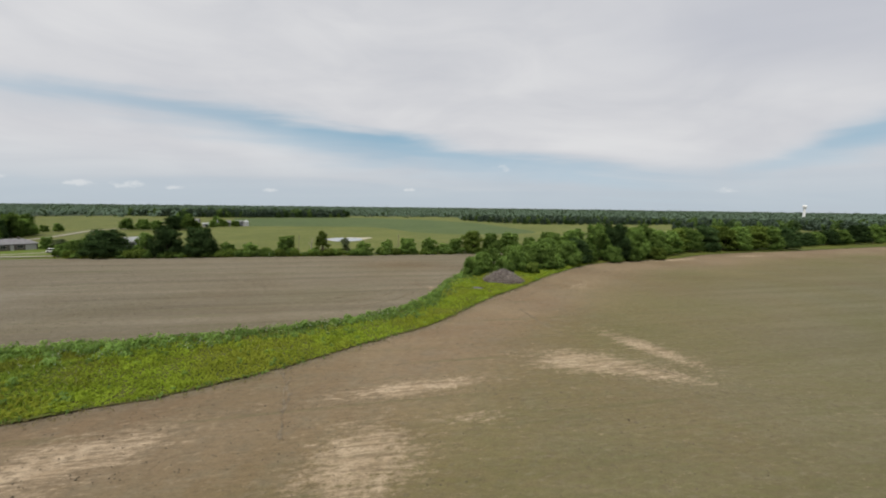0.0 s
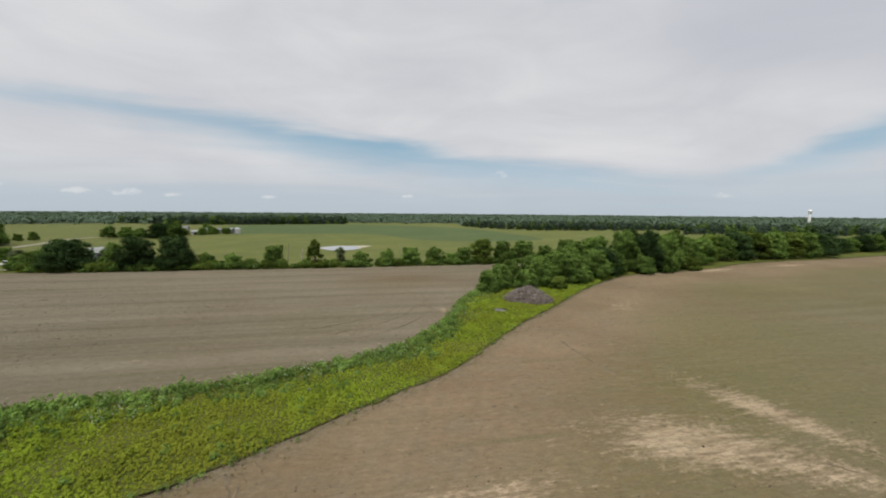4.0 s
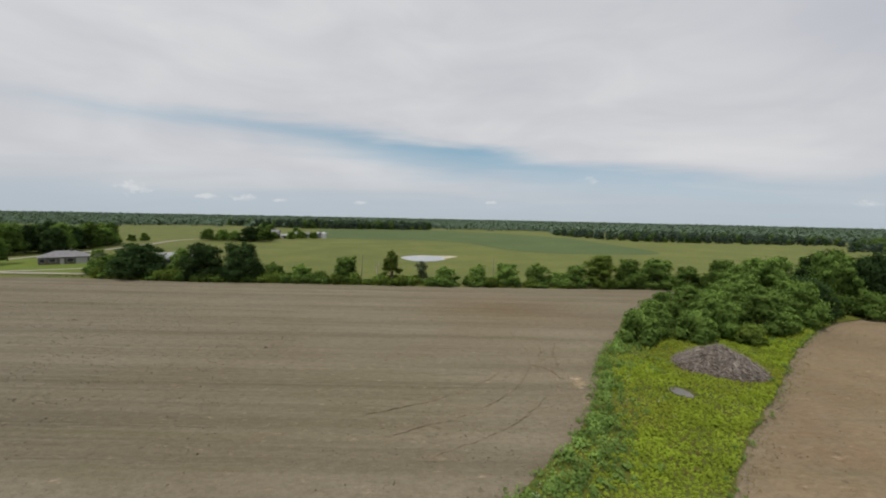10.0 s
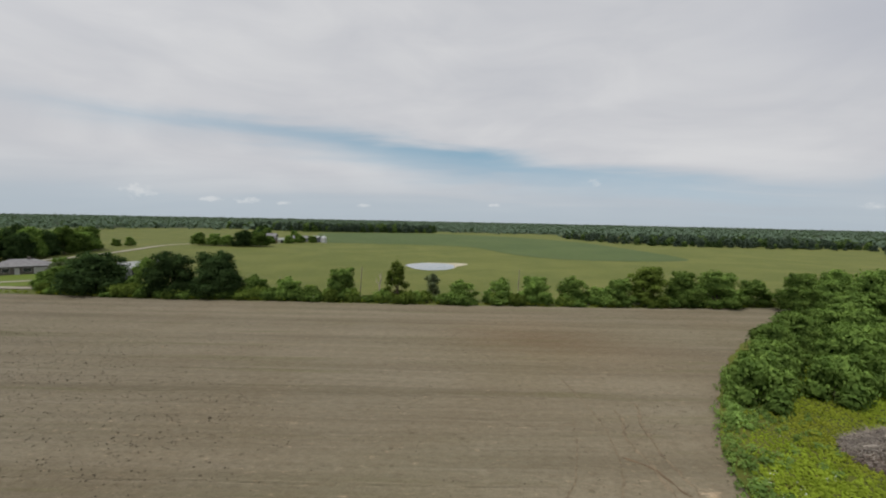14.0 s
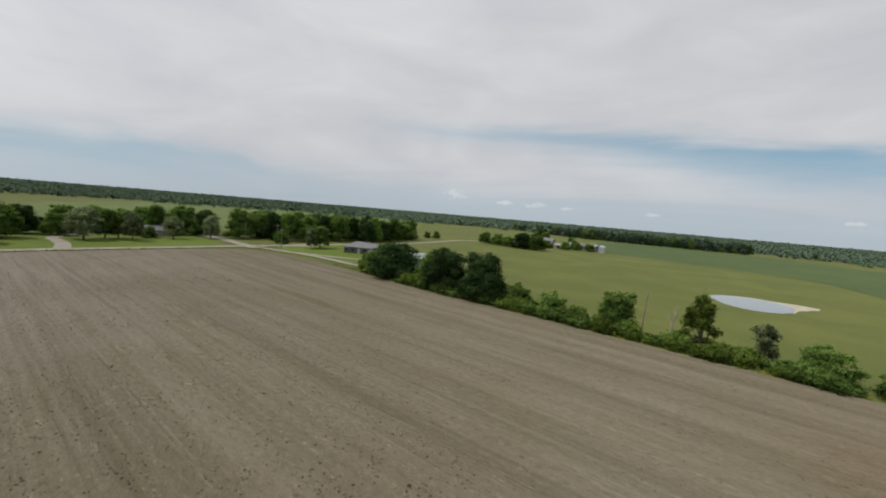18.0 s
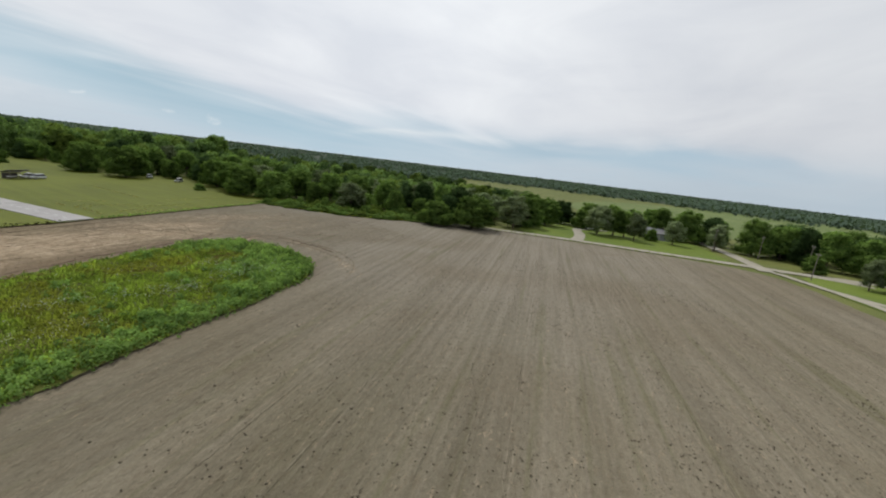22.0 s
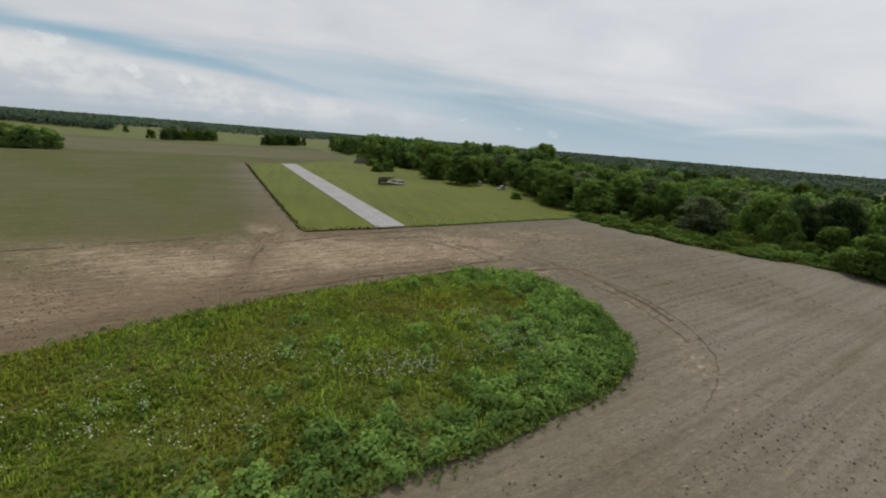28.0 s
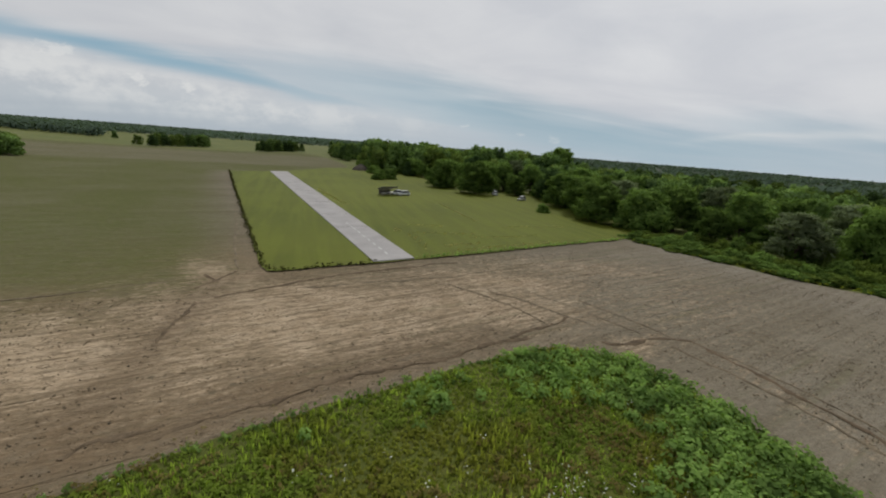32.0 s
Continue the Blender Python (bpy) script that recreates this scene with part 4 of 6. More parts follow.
# tree belt at the north end of the strip
for kind, x, y, h, w in [
        ("shrub", 9, 121, 5.5, 8), ("elm3", 12.5, 126, 7.0, 9), ("shrub", 19, 124.5, 5.8, 8), ("elm3", 24, 129.5, 8.4, 11), ("round", 17, 133, 7.2, 9), ("elm", 34, 134, 9.2, 11),
        ("elm3", 44, 143, 9.6, 12), ("elm", 33, 145, 8.8, 11), ("elm3", 24, 142, 7.6, 10), ("oak2", 50, 150, 10.0, 11), ("elm", 40, 156, 9.6, 12),
        ("elm", 61, 160, 14.0, 13), ("oak2", 69, 160, 15.2, 12), ("elm3", 78, 164, 14.0, 15), ("shrub", 66, 154.5, 6, 8), ("shrub", 75, 158, 6, 8), ("elm", 47, 170, 10.0, 12), ("elm3", 47, 180, 9.5, 11),
        ("elm", 58, 176, 12.0, 13), ("oak2", 70, 176, 13.0, 14), ("elm", 84, 170, 13.5, 14), ("elm3", 92, 174, 11.5, 13), ("elm", 101, 180, 11.0, 13),
        ("locust", 110, 190, 11.5, 13), ("elm", 120, 195, 12.0, 14), ("oak2", 130, 199, 12.5, 14), ("locust", 141, 202, 12.5, 14), ("elm3", 150, 204, 12.8, 15),
        ("locust", 160, 207, 13.5, 15), ("elm", 171, 210, 13.0, 15), ("oak", 183, 214, 12.5, 15), ("elm3", 88, 186, 12.0, 13), ("elm", 104, 198, 11.0, 13),
        ("elm", 126, 212, 12.0, 14), ("locust", 148, 217, 13.0, 14), ("elm", 168, 224, 13.0, 15), ("elm3", 60, 190, 10.0, 12), ("elm", 76, 192, 11.5, 13),
        ("oak2", 210, 234, 8.0, 12), ("elm", 222, 240, 8.5, 13), ("oak2", 234, 245, 9.5, 14), ("elm3", 246, 249, 9.5, 14), ("oak", 262, 255, 12.0, 16),
        ("elm", 280, 262, 12.0, 15), ("elm3", 300, 270, 12.0, 16), ("shrub", 56, 153, 5, 8), ("shrub", 38, 136, 5.0, 8), ("shrub2", 88, 164.5, 4.5, 8), ("shrub2", 28, 125.5, 3.5, 6)]:
    plant(kind, x, y, h * rng.uniform(.93, 1.08), w * (rng.uniform(.78, .96) if kind[:3] != "oak" else 1.0), z=0.25, group="tree belt")


def scatter(poly, gap, r, jitter=0.42):
    """Places about a gap apart in a polygon."""
    p = np.array(poly, float)
    lo, hi = p.min(0), p.max(0)
    x, y = np.meshgrid(np.arange(lo[0], hi[0], gap), np.arange(lo[1], hi[1], gap))
    x, y = x.ravel() + r.uniform(-jitter, jitter, x.size) * gap, y.ravel() + r.uniform(-jitter, jitter, y.size) * gap
    k = inside(poly, x, y)
    return np.stack([x[k], y[k]], 1)


# wood west of the tilled field and round the airfield
WOOD_W = [(-163, -28), (-165, -6), (-171, 8), (-180, 25), (-187, 40), (-198, 52), (-222, 50), (-250, 40), (-262, -40), (-250, -110), (-215, -190), (-150, -250), (-120, -270),
          (-112, -205), (-124, -178), (-141, -145), (-146, -120), (-152, -100), (-164, -90), (-160, -66), (-155, -50), (-155, -38)]
r_w = np.random.default_rng(31)
deep = []
for x, y in scatter(WOOD_W, 9.6, r_w):
    d = nearest(WOOD_W[-8:] + WOOD_W[:6], np.array([x]), np.array([y]), closed=False)[0][0]
    if d > 27 or y < -178:
        deep.append((x, y))
        continue
    kind = r_w.choice(["elm", "elm2", "elm3", "elm2", "locust", "oak2", "silver", "round"])
    h = r_w.uniform(5.5, 11) if d < 9 else r_w.uniform(6.5, 14.5)
    plant(kind, x, y, h, h * r_w.uniform(.72, 1.02), group="west wood")
for k in range(190):
    y = rng.uniform(-27, 32)
    back = rng.uniform(0.5, 1) ** 2 * rng.uniform(2.5, 19)
    x = np.interp(y, [p[1] for p in WEST], [p[0] for p in WEST]) - back
    tall = 0.7 + back * 0.13
    plant(("bramble", "shrub", "bramble2", "bramble", "shrub2")[k % 5], x, y, tall * rng.uniform(.6, 1.5), rng.uniform(2.6, 5.6), group="wood edge shrubs")
for kind, x, y, h, w in [("elm2", -154, -56, 12.5, 14), ("elm", -151, -44, 11.5, 13), ("elm", -158, -70, 12.5, 14), ("elm3", -156, -34, 11, 14), ("oak2", -164, -84, 12, 13),
                         ("elm", -168, -34, 12.5, 13), ("elm2", -170, -18, 13, 12), ("silver", -166, -4, 10.5, 12), ("elm3", -131, -118, 12, 13)]:
    plant(kind, x, y, h, w, group="west wood")
plant("elm", -177.2, 41, 11.6, 16, group="west wood")
plant("elm3", -170, 30, 8.5, 12, group="west wood")
plant("elm3", -232, -180, 22.5, 24, group="west wood")

# yards at the crossroads
for kind, x, y, h, w in [
        ("silver", -196, 50, 13.0, 12), ("elm", -207, 52, 14.0, 13), ("silver", -222, 78, 12.5, 12.5), ("elm2", -226, 84, 12, 9), ("silver", -220.6, 92, 11.5, 8),
        ("elm2", -246, 101, 14.0, 10), ("elm", -250, 112, 14.0, 14), ("silver", -235, 121, 11.0, 8), ("elm", -240, 134, 14.5, 14), ("elm3", -236, 70, 8.5, 10),
        ("elm2", -200.6, 158.6, 10.5, 9), ("silver", -199.0, 153.8, 9.5, 6), ("elm", -252, 90, 11, 11), ("oak2", -256, 122, 12, 13), ("elm3", -262, 98, 12, 13),
        ("elm", -268, 112, 12, 13), ("oak", -240, 60, 11, 13), ("elm", -224, 56, 12, 13), ("elm3", -256, 70, 11, 13), ("elm", -268, 80, 11, 13), ("elm2", -276, 126, 11, 12), ("silver", -230, 106, 10, 8), ("elm2", -228, 88, 11, 9), ("round", -232, 98, 5, 6), ("elm", -215, 146, 6, 7),
        ("round", -174.5, 175.5, 5.6, 5.5), ("silver", -156, 163, 6.0, 7), ("elm3", -146, 153, 5.0, 6.5), ("elm3", -141, 152.5, 6.5, 8)]:
    plant(kind, x, y, h, w, group="yard trees")
WOOD_H = [(-224, 150), (-227, 190), (-239, 222), (-252, 246), (-266, 254), (-300, 210), (-296, 160), (-262, 138)]
for x, y in scatter(WOOD_H, 9.5, r_w):
    if x < -262:
        deep.append((x, y))
        continue
    kind = r_w.choice(["elm", "elm3", "oak2", "elm2"])
    plant(kind, x, y, r_w.uniform(10, 15), r_w.uniform(10, 14), group="wood behind the ranch house")

# trees round the farmyard and single ones in the pasture
for kind, x, y, h, w in [
        ("elm", -242, 307, 9.0, 11), ("elm3", -231, 309, 8.5, 11), ("elm", -221, 309, 7.6, 11), ("oak2", -208, 308, 11.0, 14), ("elm", -199, 314, 10.5, 14), ("oak2", -214, 318, 10.0, 12),
        ("oak", -254, 394, 13.5, 14), ("elm2", -244, 384, 11.5, 10), ("round", -219, 388, 9.0, 10), ("shrub", -275, 276, 4.6, 6), ("round", -270, 281, 6.0, 6.5), ("round", -262, 398, 12, 11), ("elm3", -203, 354, 6.5, 9), ("elm", -216, 349, 6.0, 8), ("round", -191, 370, 5.5, 7), ("elm3", -226, 352, 7, 9), ("oak2", -236, 360, 10, 11), ("elm", -200, 366, 6, 8), ("elm3", -214, 346, 6, 8), ("elm", -206, 372, 7, 8), ("round", -196, 376, 5.5, 7),
        ("shrub", -108.5, -143, 4.6, 8.5), ("round", -115, -148, 5.2, 8.5), ("shrub", -112, -178, 4.5, 8), ("shrub", -143.3, -58.7, 2.7, 4.5), ("elm", -138.5, -99.4, 12.8, 15),
        ("elm2", -136.7, -127, 12.5, 13), ("elm3", -148, -112, 12.5, 14)]:
    plant(kind, x, y, h, w)

# ---- far woods: joined crowns, too far to tell apart ----
def far_wood(name, places, heights, label, leaves=75, size=1.3, seed=1, broad=1.0):
    r = np.random.default_rng(seed)
    n = len(places)
    d = r.normal(size=(n, leaves, 3))
    d /= np.linalg.norm(d, axis=2)[..., None]
    d[..., 2] = np.where(d[..., 2] < -.75, -d[..., 2] * .6, d[..., 2])
    h = np.asarray(heights)[:, None, None]
    wide = h * r.uniform(0.42, 0.62, (n, 1, 1)) * broad
    c = np.concatenate([places, (h[:, :, 0] * 0.52)], 1)[:, None]
    wob = 1 + 0.18 * np.sin(d[..., :1] * 6 + places[:, None, :1]) + 0.12 * np.sin(d[..., 1:2] * 8 + places[:, None, 1:2])
    p = c + d * np.concatenate([wide, wide, h * 0.48], 2) * wob
    nrm = d + r.normal(0, 0.35, d.shape) + (0, 0, .25)
    nrm /= np.linalg.norm(nrm, axis=2)[..., None]
    t = np.cross(nrm, r.normal(size=d.shape))
    t /= np.linalg.norm(t, axis=2)[..., None] + 1e-9
    b = np.cross(nrm, t)
    s = size * h / 11 * r.uniform(0.7, 1.4, (n, leaves, 1))
    v = np.stack([p - t * s, p - b * s * .8, p + t * s, p + b * s * .8], 2)
    soft = d * .26 + nrm * .05 + (0, 0, .74)
    soft /= np.linalg.norm(soft, axis=2)[..., None]
    # the leaf colour here already carries the distance haze
    ob = new(name, quads(name, v, LEAF_FAR_HAZE, np.repeat(soft[:, :, None], 4, 2)))
    return tagged(ob, label, "woods", kind="stuff")


LOW = []
for k in range(5):
    r_l = np.random.default_rng(200 + k)
    cs, rs, _ = crown_lobes(r_l, 1.0 * 11, 11.0, 0.03, 9, 0.85, 0.0, 4)
    LOW.append(leaf_cloud(cs, rs, 1900, 0.40, r_l))


LOWER = []
for k in range(6):
    r_l = np.random.default_rng(230 + k)
    cs, rs, _ = crown_lobes(r_l, 1.0 * 11, 11.0, 0.02, 7, 0.85, 0.0, 4)
    LOWER.append(leaf_cloud(cs, rs, 700, 0.62, r_l))


def joined_wood(name, places, heights, label, seed=1, shapes=LOW, mat=LEAF_MID):
    """Lobed crowns joined into one mesh, for the middle distance."""
    r = np.random.default_rng(seed)
    vs, ns, slots = [], [], []
    for (x, y), h in zip(places, heights):
        v, nr = shapes[r.integers(len(shapes))]
        a = r.uniform(0, 6.283)
        turn = np.array([[math.cos(a), -math.sin(a), 0], [math.sin(a), math.cos(a), 0], [0, 0, 1]])
        k = h / 11
        wide = k * r.uniform(.72, 1.1)
        slots.append(np.full(len(v), r.choice(3, p=(.5, .3, .2) if mat is LEAF_MID else (.66, .16, .18))))
        vs.append((v.reshape(-1, 3) @ turn.T) * (wide, wide, k) + (x, y, 0.0))
        ns.append(nr.reshape(-1, 3) @ turn.T)
    mats = [mat, LEAF_MID_D, LEAF_MID_Y if mat is LEAF_MID else LEAF_MID]
    ob = new(name, quads(name, np.concatenate(vs), mats, np.concatenate(ns), None, np.concatenate(slots)))
    return tagged(ob, label, "woods", kind="stuff")


def wood_patch(name, poly, gap, h0, h1, label, seed, leaves=75, size=1.3, near=False, mid=False):
    r = np.random.default_rng(seed)
    p = scatter(poly, gap, r)
    if near:
        joined_wood(name, p, r.uniform(h0, h1, len(p)), label, seed, LOW if len(p) < 160 else LOWER)
    elif mid:
        joined_wood(name, p, h1 * r.uniform(h0 / h1 * .7, 1.0, len(p)), label, seed, LOWER, LEAF_FAR_HAZE)
    else:
        far_wood(name, p, r.uniform(h0, h1, len(p)), label, leaves, size, seed)


def ring_wood(name, az0, az1, d0, d1, rowsn, label, seed, thin=0.15, h0=4.5, h1=11, gap=4.8):
    """Rows of distant crowns along arcs round the place (headings to the left of +y)."""
    r = np.random.default_rng(seed)
    pts, hs = [], []
    for k in range(rowsn):
        d = d0 + (d1 - d0) * (k / max(1, rowsn - 1)) ** 1.4
        g_ = gap * max(1.0, d / 700)
        a = np.arange(radians(az0), radians(az1), g_ / d)
        a = a + r.uniform(-.4, .4, len(a)) * g_ / d
        open_ = np.sin(a * 23 + k * 1.3 + seed) + np.sin(a * 57 + k * 2.1) * .6
        a = a[open_ > -1.6 + 2.6 * thin]
        dd = d + r.uniform(-.5, .5, len(a)) * (d1 - d0) / rowsn
        pts.append(np.stack([-60 - np.sin(a) * dd, 60 + np.cos(a) * dd], 1))
        hs.append(r.uniform(h0, h1, len(a)))
    # sheet under the crowns, coloured dark for the shade between the trees
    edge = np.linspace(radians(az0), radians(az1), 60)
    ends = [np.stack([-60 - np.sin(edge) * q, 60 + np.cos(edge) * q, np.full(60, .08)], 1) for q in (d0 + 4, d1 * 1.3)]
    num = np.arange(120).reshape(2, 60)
    structure("woodland_floor_shade", quads("woodland_floor_shade", np.concatenate(ends), FLOOR_SHADE, faces=np.stack([num[0, :-1], num[1, :-1], num[1, 1:], num[0, 1:]], 1)),
              "dark sheet under the distant woods with the trees' shade in its colour", "ground")
    far_wood(name, np.concatenate(pts), np.concatenate(hs), label, 40, 2.2, seed, 1.5)


deep = np.array(deep)
joined_wood("woodland", deep, np.where(deep[:, 1] < -170, 17.0, 11.0) + r_w.uniform(-3.0, 2.5, len(deep)), "inner crowns of the wood beside the tilled field", 40)
LAB = "distant dark green woodland on the skyline"
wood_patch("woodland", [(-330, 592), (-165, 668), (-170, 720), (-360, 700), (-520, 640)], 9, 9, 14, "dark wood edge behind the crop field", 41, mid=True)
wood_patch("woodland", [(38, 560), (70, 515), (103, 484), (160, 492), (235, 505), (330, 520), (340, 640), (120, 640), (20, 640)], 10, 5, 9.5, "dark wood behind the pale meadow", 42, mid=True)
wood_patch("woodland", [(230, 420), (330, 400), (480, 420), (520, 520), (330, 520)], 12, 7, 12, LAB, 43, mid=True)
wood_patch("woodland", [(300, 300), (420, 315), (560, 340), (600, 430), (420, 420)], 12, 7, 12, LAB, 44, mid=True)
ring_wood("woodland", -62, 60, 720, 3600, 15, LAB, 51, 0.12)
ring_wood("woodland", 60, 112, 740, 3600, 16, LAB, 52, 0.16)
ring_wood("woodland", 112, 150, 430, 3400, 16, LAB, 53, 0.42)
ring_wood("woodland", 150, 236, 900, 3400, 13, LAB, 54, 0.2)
wood_patch("woodland", [(-255, 40), (-300, 20), (-380, -60), (-420, -200), (-330, -260), (-240, -200), (-262, -60)], 17, 8, 12, "broken woodland west of the airfield", 55, near=True)
wood_patch("woodland", [(-150, -250), (-215, -195), (-330, -270), (-340, -420), (-200, -480), (-110, -440), (-100, -300)], 11.5, 9, 14, "wood beyond the runway", 56, near=True)
wood_patch("woodland", [(-42, -362), (-80, -430), (-70, -440), (-32, -372)], 8, 8, 12, "copse at the far end of the field", 57, near=True)
wood_patch("woodland", [(40, -338), (0, -392), (10, -404), (50, -350)], 7.5, 8, 12, "copse in the open field", 58, near=True)
wood_patch("woodland", [(92, -452), (108, -452), (108, -468), (92, -468)], 8, 8, 11, "small copse in the open field", 59, near=True)
wood_patch("woodland", [(34, -176), (52, -166), (74, -176), (66, -196), (42, -192)], 7, 8, 11, "copse at the edge of the field", 60, near=True)
wood_patch("woodland", [(120, -470), (240, -560), (330, -500), (420, -640), (200, -680), (130, -520)], 10, 8, 12, LAB, 61)


# ---- pond, runway, brush pile ----
def water_material():
    m, n, b = material("pond_water", 0.10, 0.6)
    p = n.coord()
    n.put(b.inputs["Base Color"], n.mix(n.noise(p, 0.1, 3), (.24, .235, .22), (.30, .29, .275)))
    bump(n, b, n.noise(p, 1.5, 3), 0.05, 0.05)
    return m


WATER = water_material()
BANK = gravel_material("dry_mud", (.30, .28, .21), (.42, .39, .31))
flat("pond_bank", [(-71, 243), (-62, 230.5), (-54, 230.5), (-48.4, 240), (-48.6, 249), (-45, 260), (-48, 263), (-57, 260.5), (-67, 258.2), (-72, 250)], 0.06, BANK, "pale dry mud bank round the pond", "pond bank", 2.0, 0.5)
flat("pond", [(-72, 242), (-63, 229.5), (-53, 230), (-48.5, 240), (-50.5, 252), (-57, 258), (-67, 257), (-72.5, 250)], 0.11, WATER, "small shallow farm pond reflecting pale sky", "pond", 2.0, 0.3)
MUD = plain("wet_mud", (.120, .116, .108), 0.6, 0.25, vary=0.25)
flat("puddle", [(7.6, 101.6), (8.6, 102.3), (9.6, 101.5), (10, 100.2), (9.6, 99.2), (8.5, 99.4), (7.8, 100.4)], 0.40, MUD, "muddy grey puddle in the weedy strip", "puddle", 0.3, 0.06)
bm = bmesh.new()
prism(bm, rw, 0.2, 0.46)
runway = tagged(part("runway", bm, CONC), "narrow pale grey paved model airfield runway", "runway", kind="structure")
PAINT = plain("faded_white_paint", (.48, .48, .47), 0.8, 0.2, vary=0.12)
TAR = plain("crack_tar", (.11, .105, .10), 0.8, 0.2, vary=0.3)
mid0, mid1 = np.array([-87.15, -11.9]), np.array([-65.0, -159.8])
along = (mid1 - mid0) / np.linalg.norm(mid1 - mid0)
across = np.array([-along[1], along[0]])
for k in range(9):                                       # faded centre dashes
    a = mid0 + along * (3 + k * 3.0)
    bm = bmesh.new()
    c = [a - across * .13, a + across * .13, a + along * 1.3 + across * .13, a + along * 1.3 - across * .13]
    prism(bm, [tuple(q) for q in c][::-1], 0.455, 0.465)
    part("centre_dash", bm, PAINT, runway)
r_c = np.random.default_rng(5)
for s_, wob_ in ((24, 0.5), (38, .4), (57, .3), (80, .4), (104, .3)):      # sealed cracks across the paving
    bm = bmesh.new()
    pts = [mid0 + along * (s_ + r_c.normal(0, wob_)) + across * w for w in np.linspace(-3.1, 3.1, 9)]
    for p, q in zip(pts[:-1], pts[1:]):
        prism(bm, [tuple(p - along * .09), tuple(p + along * .09), tuple(q + along * .09), tuple(q - along * .09)], 0.456, 0.468)
    part("sealed_crack", bm, TAR, runway, "dark sealed crack")


def rut(line, width, seed, mat, label="dark wheel rut pressed into the soil"):
    """A shallow rut: two low shoulders and a sunk middle."""
    c = rounded(line, 0.5, 0.06, seed, closed=False)
    c = c + min(.45, width) * np.stack([lumps(c[:, 0], c[:, 1], 9, seed), lumps(c[:, 0], c[:, 1], 9, seed + 50)], 1)
    d = np.gradient(c, axis=0)
    d /= np.hypot(*d.T)[:, None] + 1e-9
    side = np.stack([-d[:, 1], d[:, 0]], 1)
    r = np.random.default_rng(seed)
    w = width * np.clip(0.75 + 0.5 * r.normal(size=(len(c), 1)), .12, 1.8)
    prof = [(-1, 0.12), (-.45, 0.20), (0, 0.15), (.45, 0.20), (1, 0.12)]
    v = np.stack([np.column_stack([c + side * w * k * .5, np.full(len(c), z) + r.normal(0, .02, len(c))]) for k, z in prof], 1)
    num = np.arange(len(c) * 5).reshape(-1, 5)
    f = np.concatenate([np.stack([num[:-1, k + 1], num[1:, k + 1], num[1:, k], num[:-1, k]], 1) for k in range(4)])
    return tagged(new("wheel_rut", quads("wheel_rut", v.reshape(-1, 3), mat, faces=f)), label, "wheel rut", "wheel ruts", "structure")


RUTSOIL = plain("rut_soil", (.150, .122, .084), 0.95, 0.1, vary=0.3, scale=1.0)
RUTDARK = plain("deep_rut_soil", (.112, .084, .055), 0.95, 0.1, vary=0.35, scale=1.0)
for k, (line, w, deep_) in enumerate([
        ([(-62.6, 9.5), (-62.8, 6.5), (-63.6, 1)], .4, True), ([(-65.2, -.2), (-68.3, -1.8), (-71.8, -3.2), (-75.6, -4.8), (-80, -7), (-85.6, -7.9), (-90.6, -9.4), (-97, -10.6)], .6, True),
        ([(-74.3, -1.9), (-78.2, -2.4), (-85.4, -3.2), (-93.5, -3.9), (-99, -5.2)], .4, False),
        ([(-66, 22), (-69, 20.6), (-72.5, 19.1), (-76.3, 18.2), (-80.8, 17.2), (-84.1, 16.9), (-88.9, 15.6), (-92, 14.9), (-94.8, 14.3)], .5, True),
        ([(-61.8, 22.6), (-62.8, 21.1), (-63.6, 20.8), (-66, 20.6)], .4, True), ([(-92.7, 14.5), (-94.8, 13.1), (-98.3, 12.8), (-101.3, 10.7)], .45, True),
        ([(-101.7, 17), (-103.4, 17.8), (-107.1, 17.2), (-109.9, 18.2), (-111.5, 18.9), (-111.2, 22.6), (-111.3, 27.6), (-111.4, 31.6), (-110.6, 38)], .55, True),
        ([(-106.4, 6.4), (-108.4, 11.9), (-109.4, 15.7), (-110.3, 18.5)], .3, False), ([(-96.6, 2), (-98.9, 5.3), (-101.5, 10.7), (-103.5, 14)], .3, False),
        ([(-101, 2), (-103, 6), (-105, 11), (-107, 16.5)], .25, False), ([(-92, -1), (-95, 3.5), (-97.4, 9), (-98.5, 13)], .25, False),
        ([(-108, 19), (-109.5, 25), (-109.8, 34), (-107, 43)], .3, False), ([(-20, 48), (-18, 44), (-16, 40), (-14.5, 33)], .35, False), ([(-18.6, 47), (-17, 42), (-16.4, 38)], .3, False),
        ([(-7.5, 116), (-7.5, 109), (-6, 103), (-5.5, 96)], .4, False), ([(-5, 118), (-5.6, 110), (-4.2, 104), (-3.6, 97)], .4, False), ([(-8.7, 106.3), (-6.6, 105.4), (-5.6, 102.6), (-4.6, 102)], .35, True),
        ([(16, 82), (18, 70), (21, 63)], .3, False), ([(-66, -10), (-62, -40), (-58, -75)], .3, False), ([(-63.2, -8.4), (-64.3, -7), (-64.9, -5)], .4, True), ([(-66, -9), (-64.6, -6), (-62.8, -3)], .35, True),
        ([(-14, 9), (-34, 2), (-60, -6)], .22, False), ([(27, 50.5), (29, 49.4), (31, 48.4)], .25, False),
        ([(-22, 84), (-14, 91), (-9.5, 100), (-9, 112), (-13, 124)], .18, False), ([(-26, 87), (-17, 94), (-12.5, 103), (-12.5, 114)], .16, False), ([(-18, 81), (-10.5, 88), (-7, 97)], .18, False)]):
    rut(line, w, 70 + k, RUTDARK if deep_ else RUTSOIL)
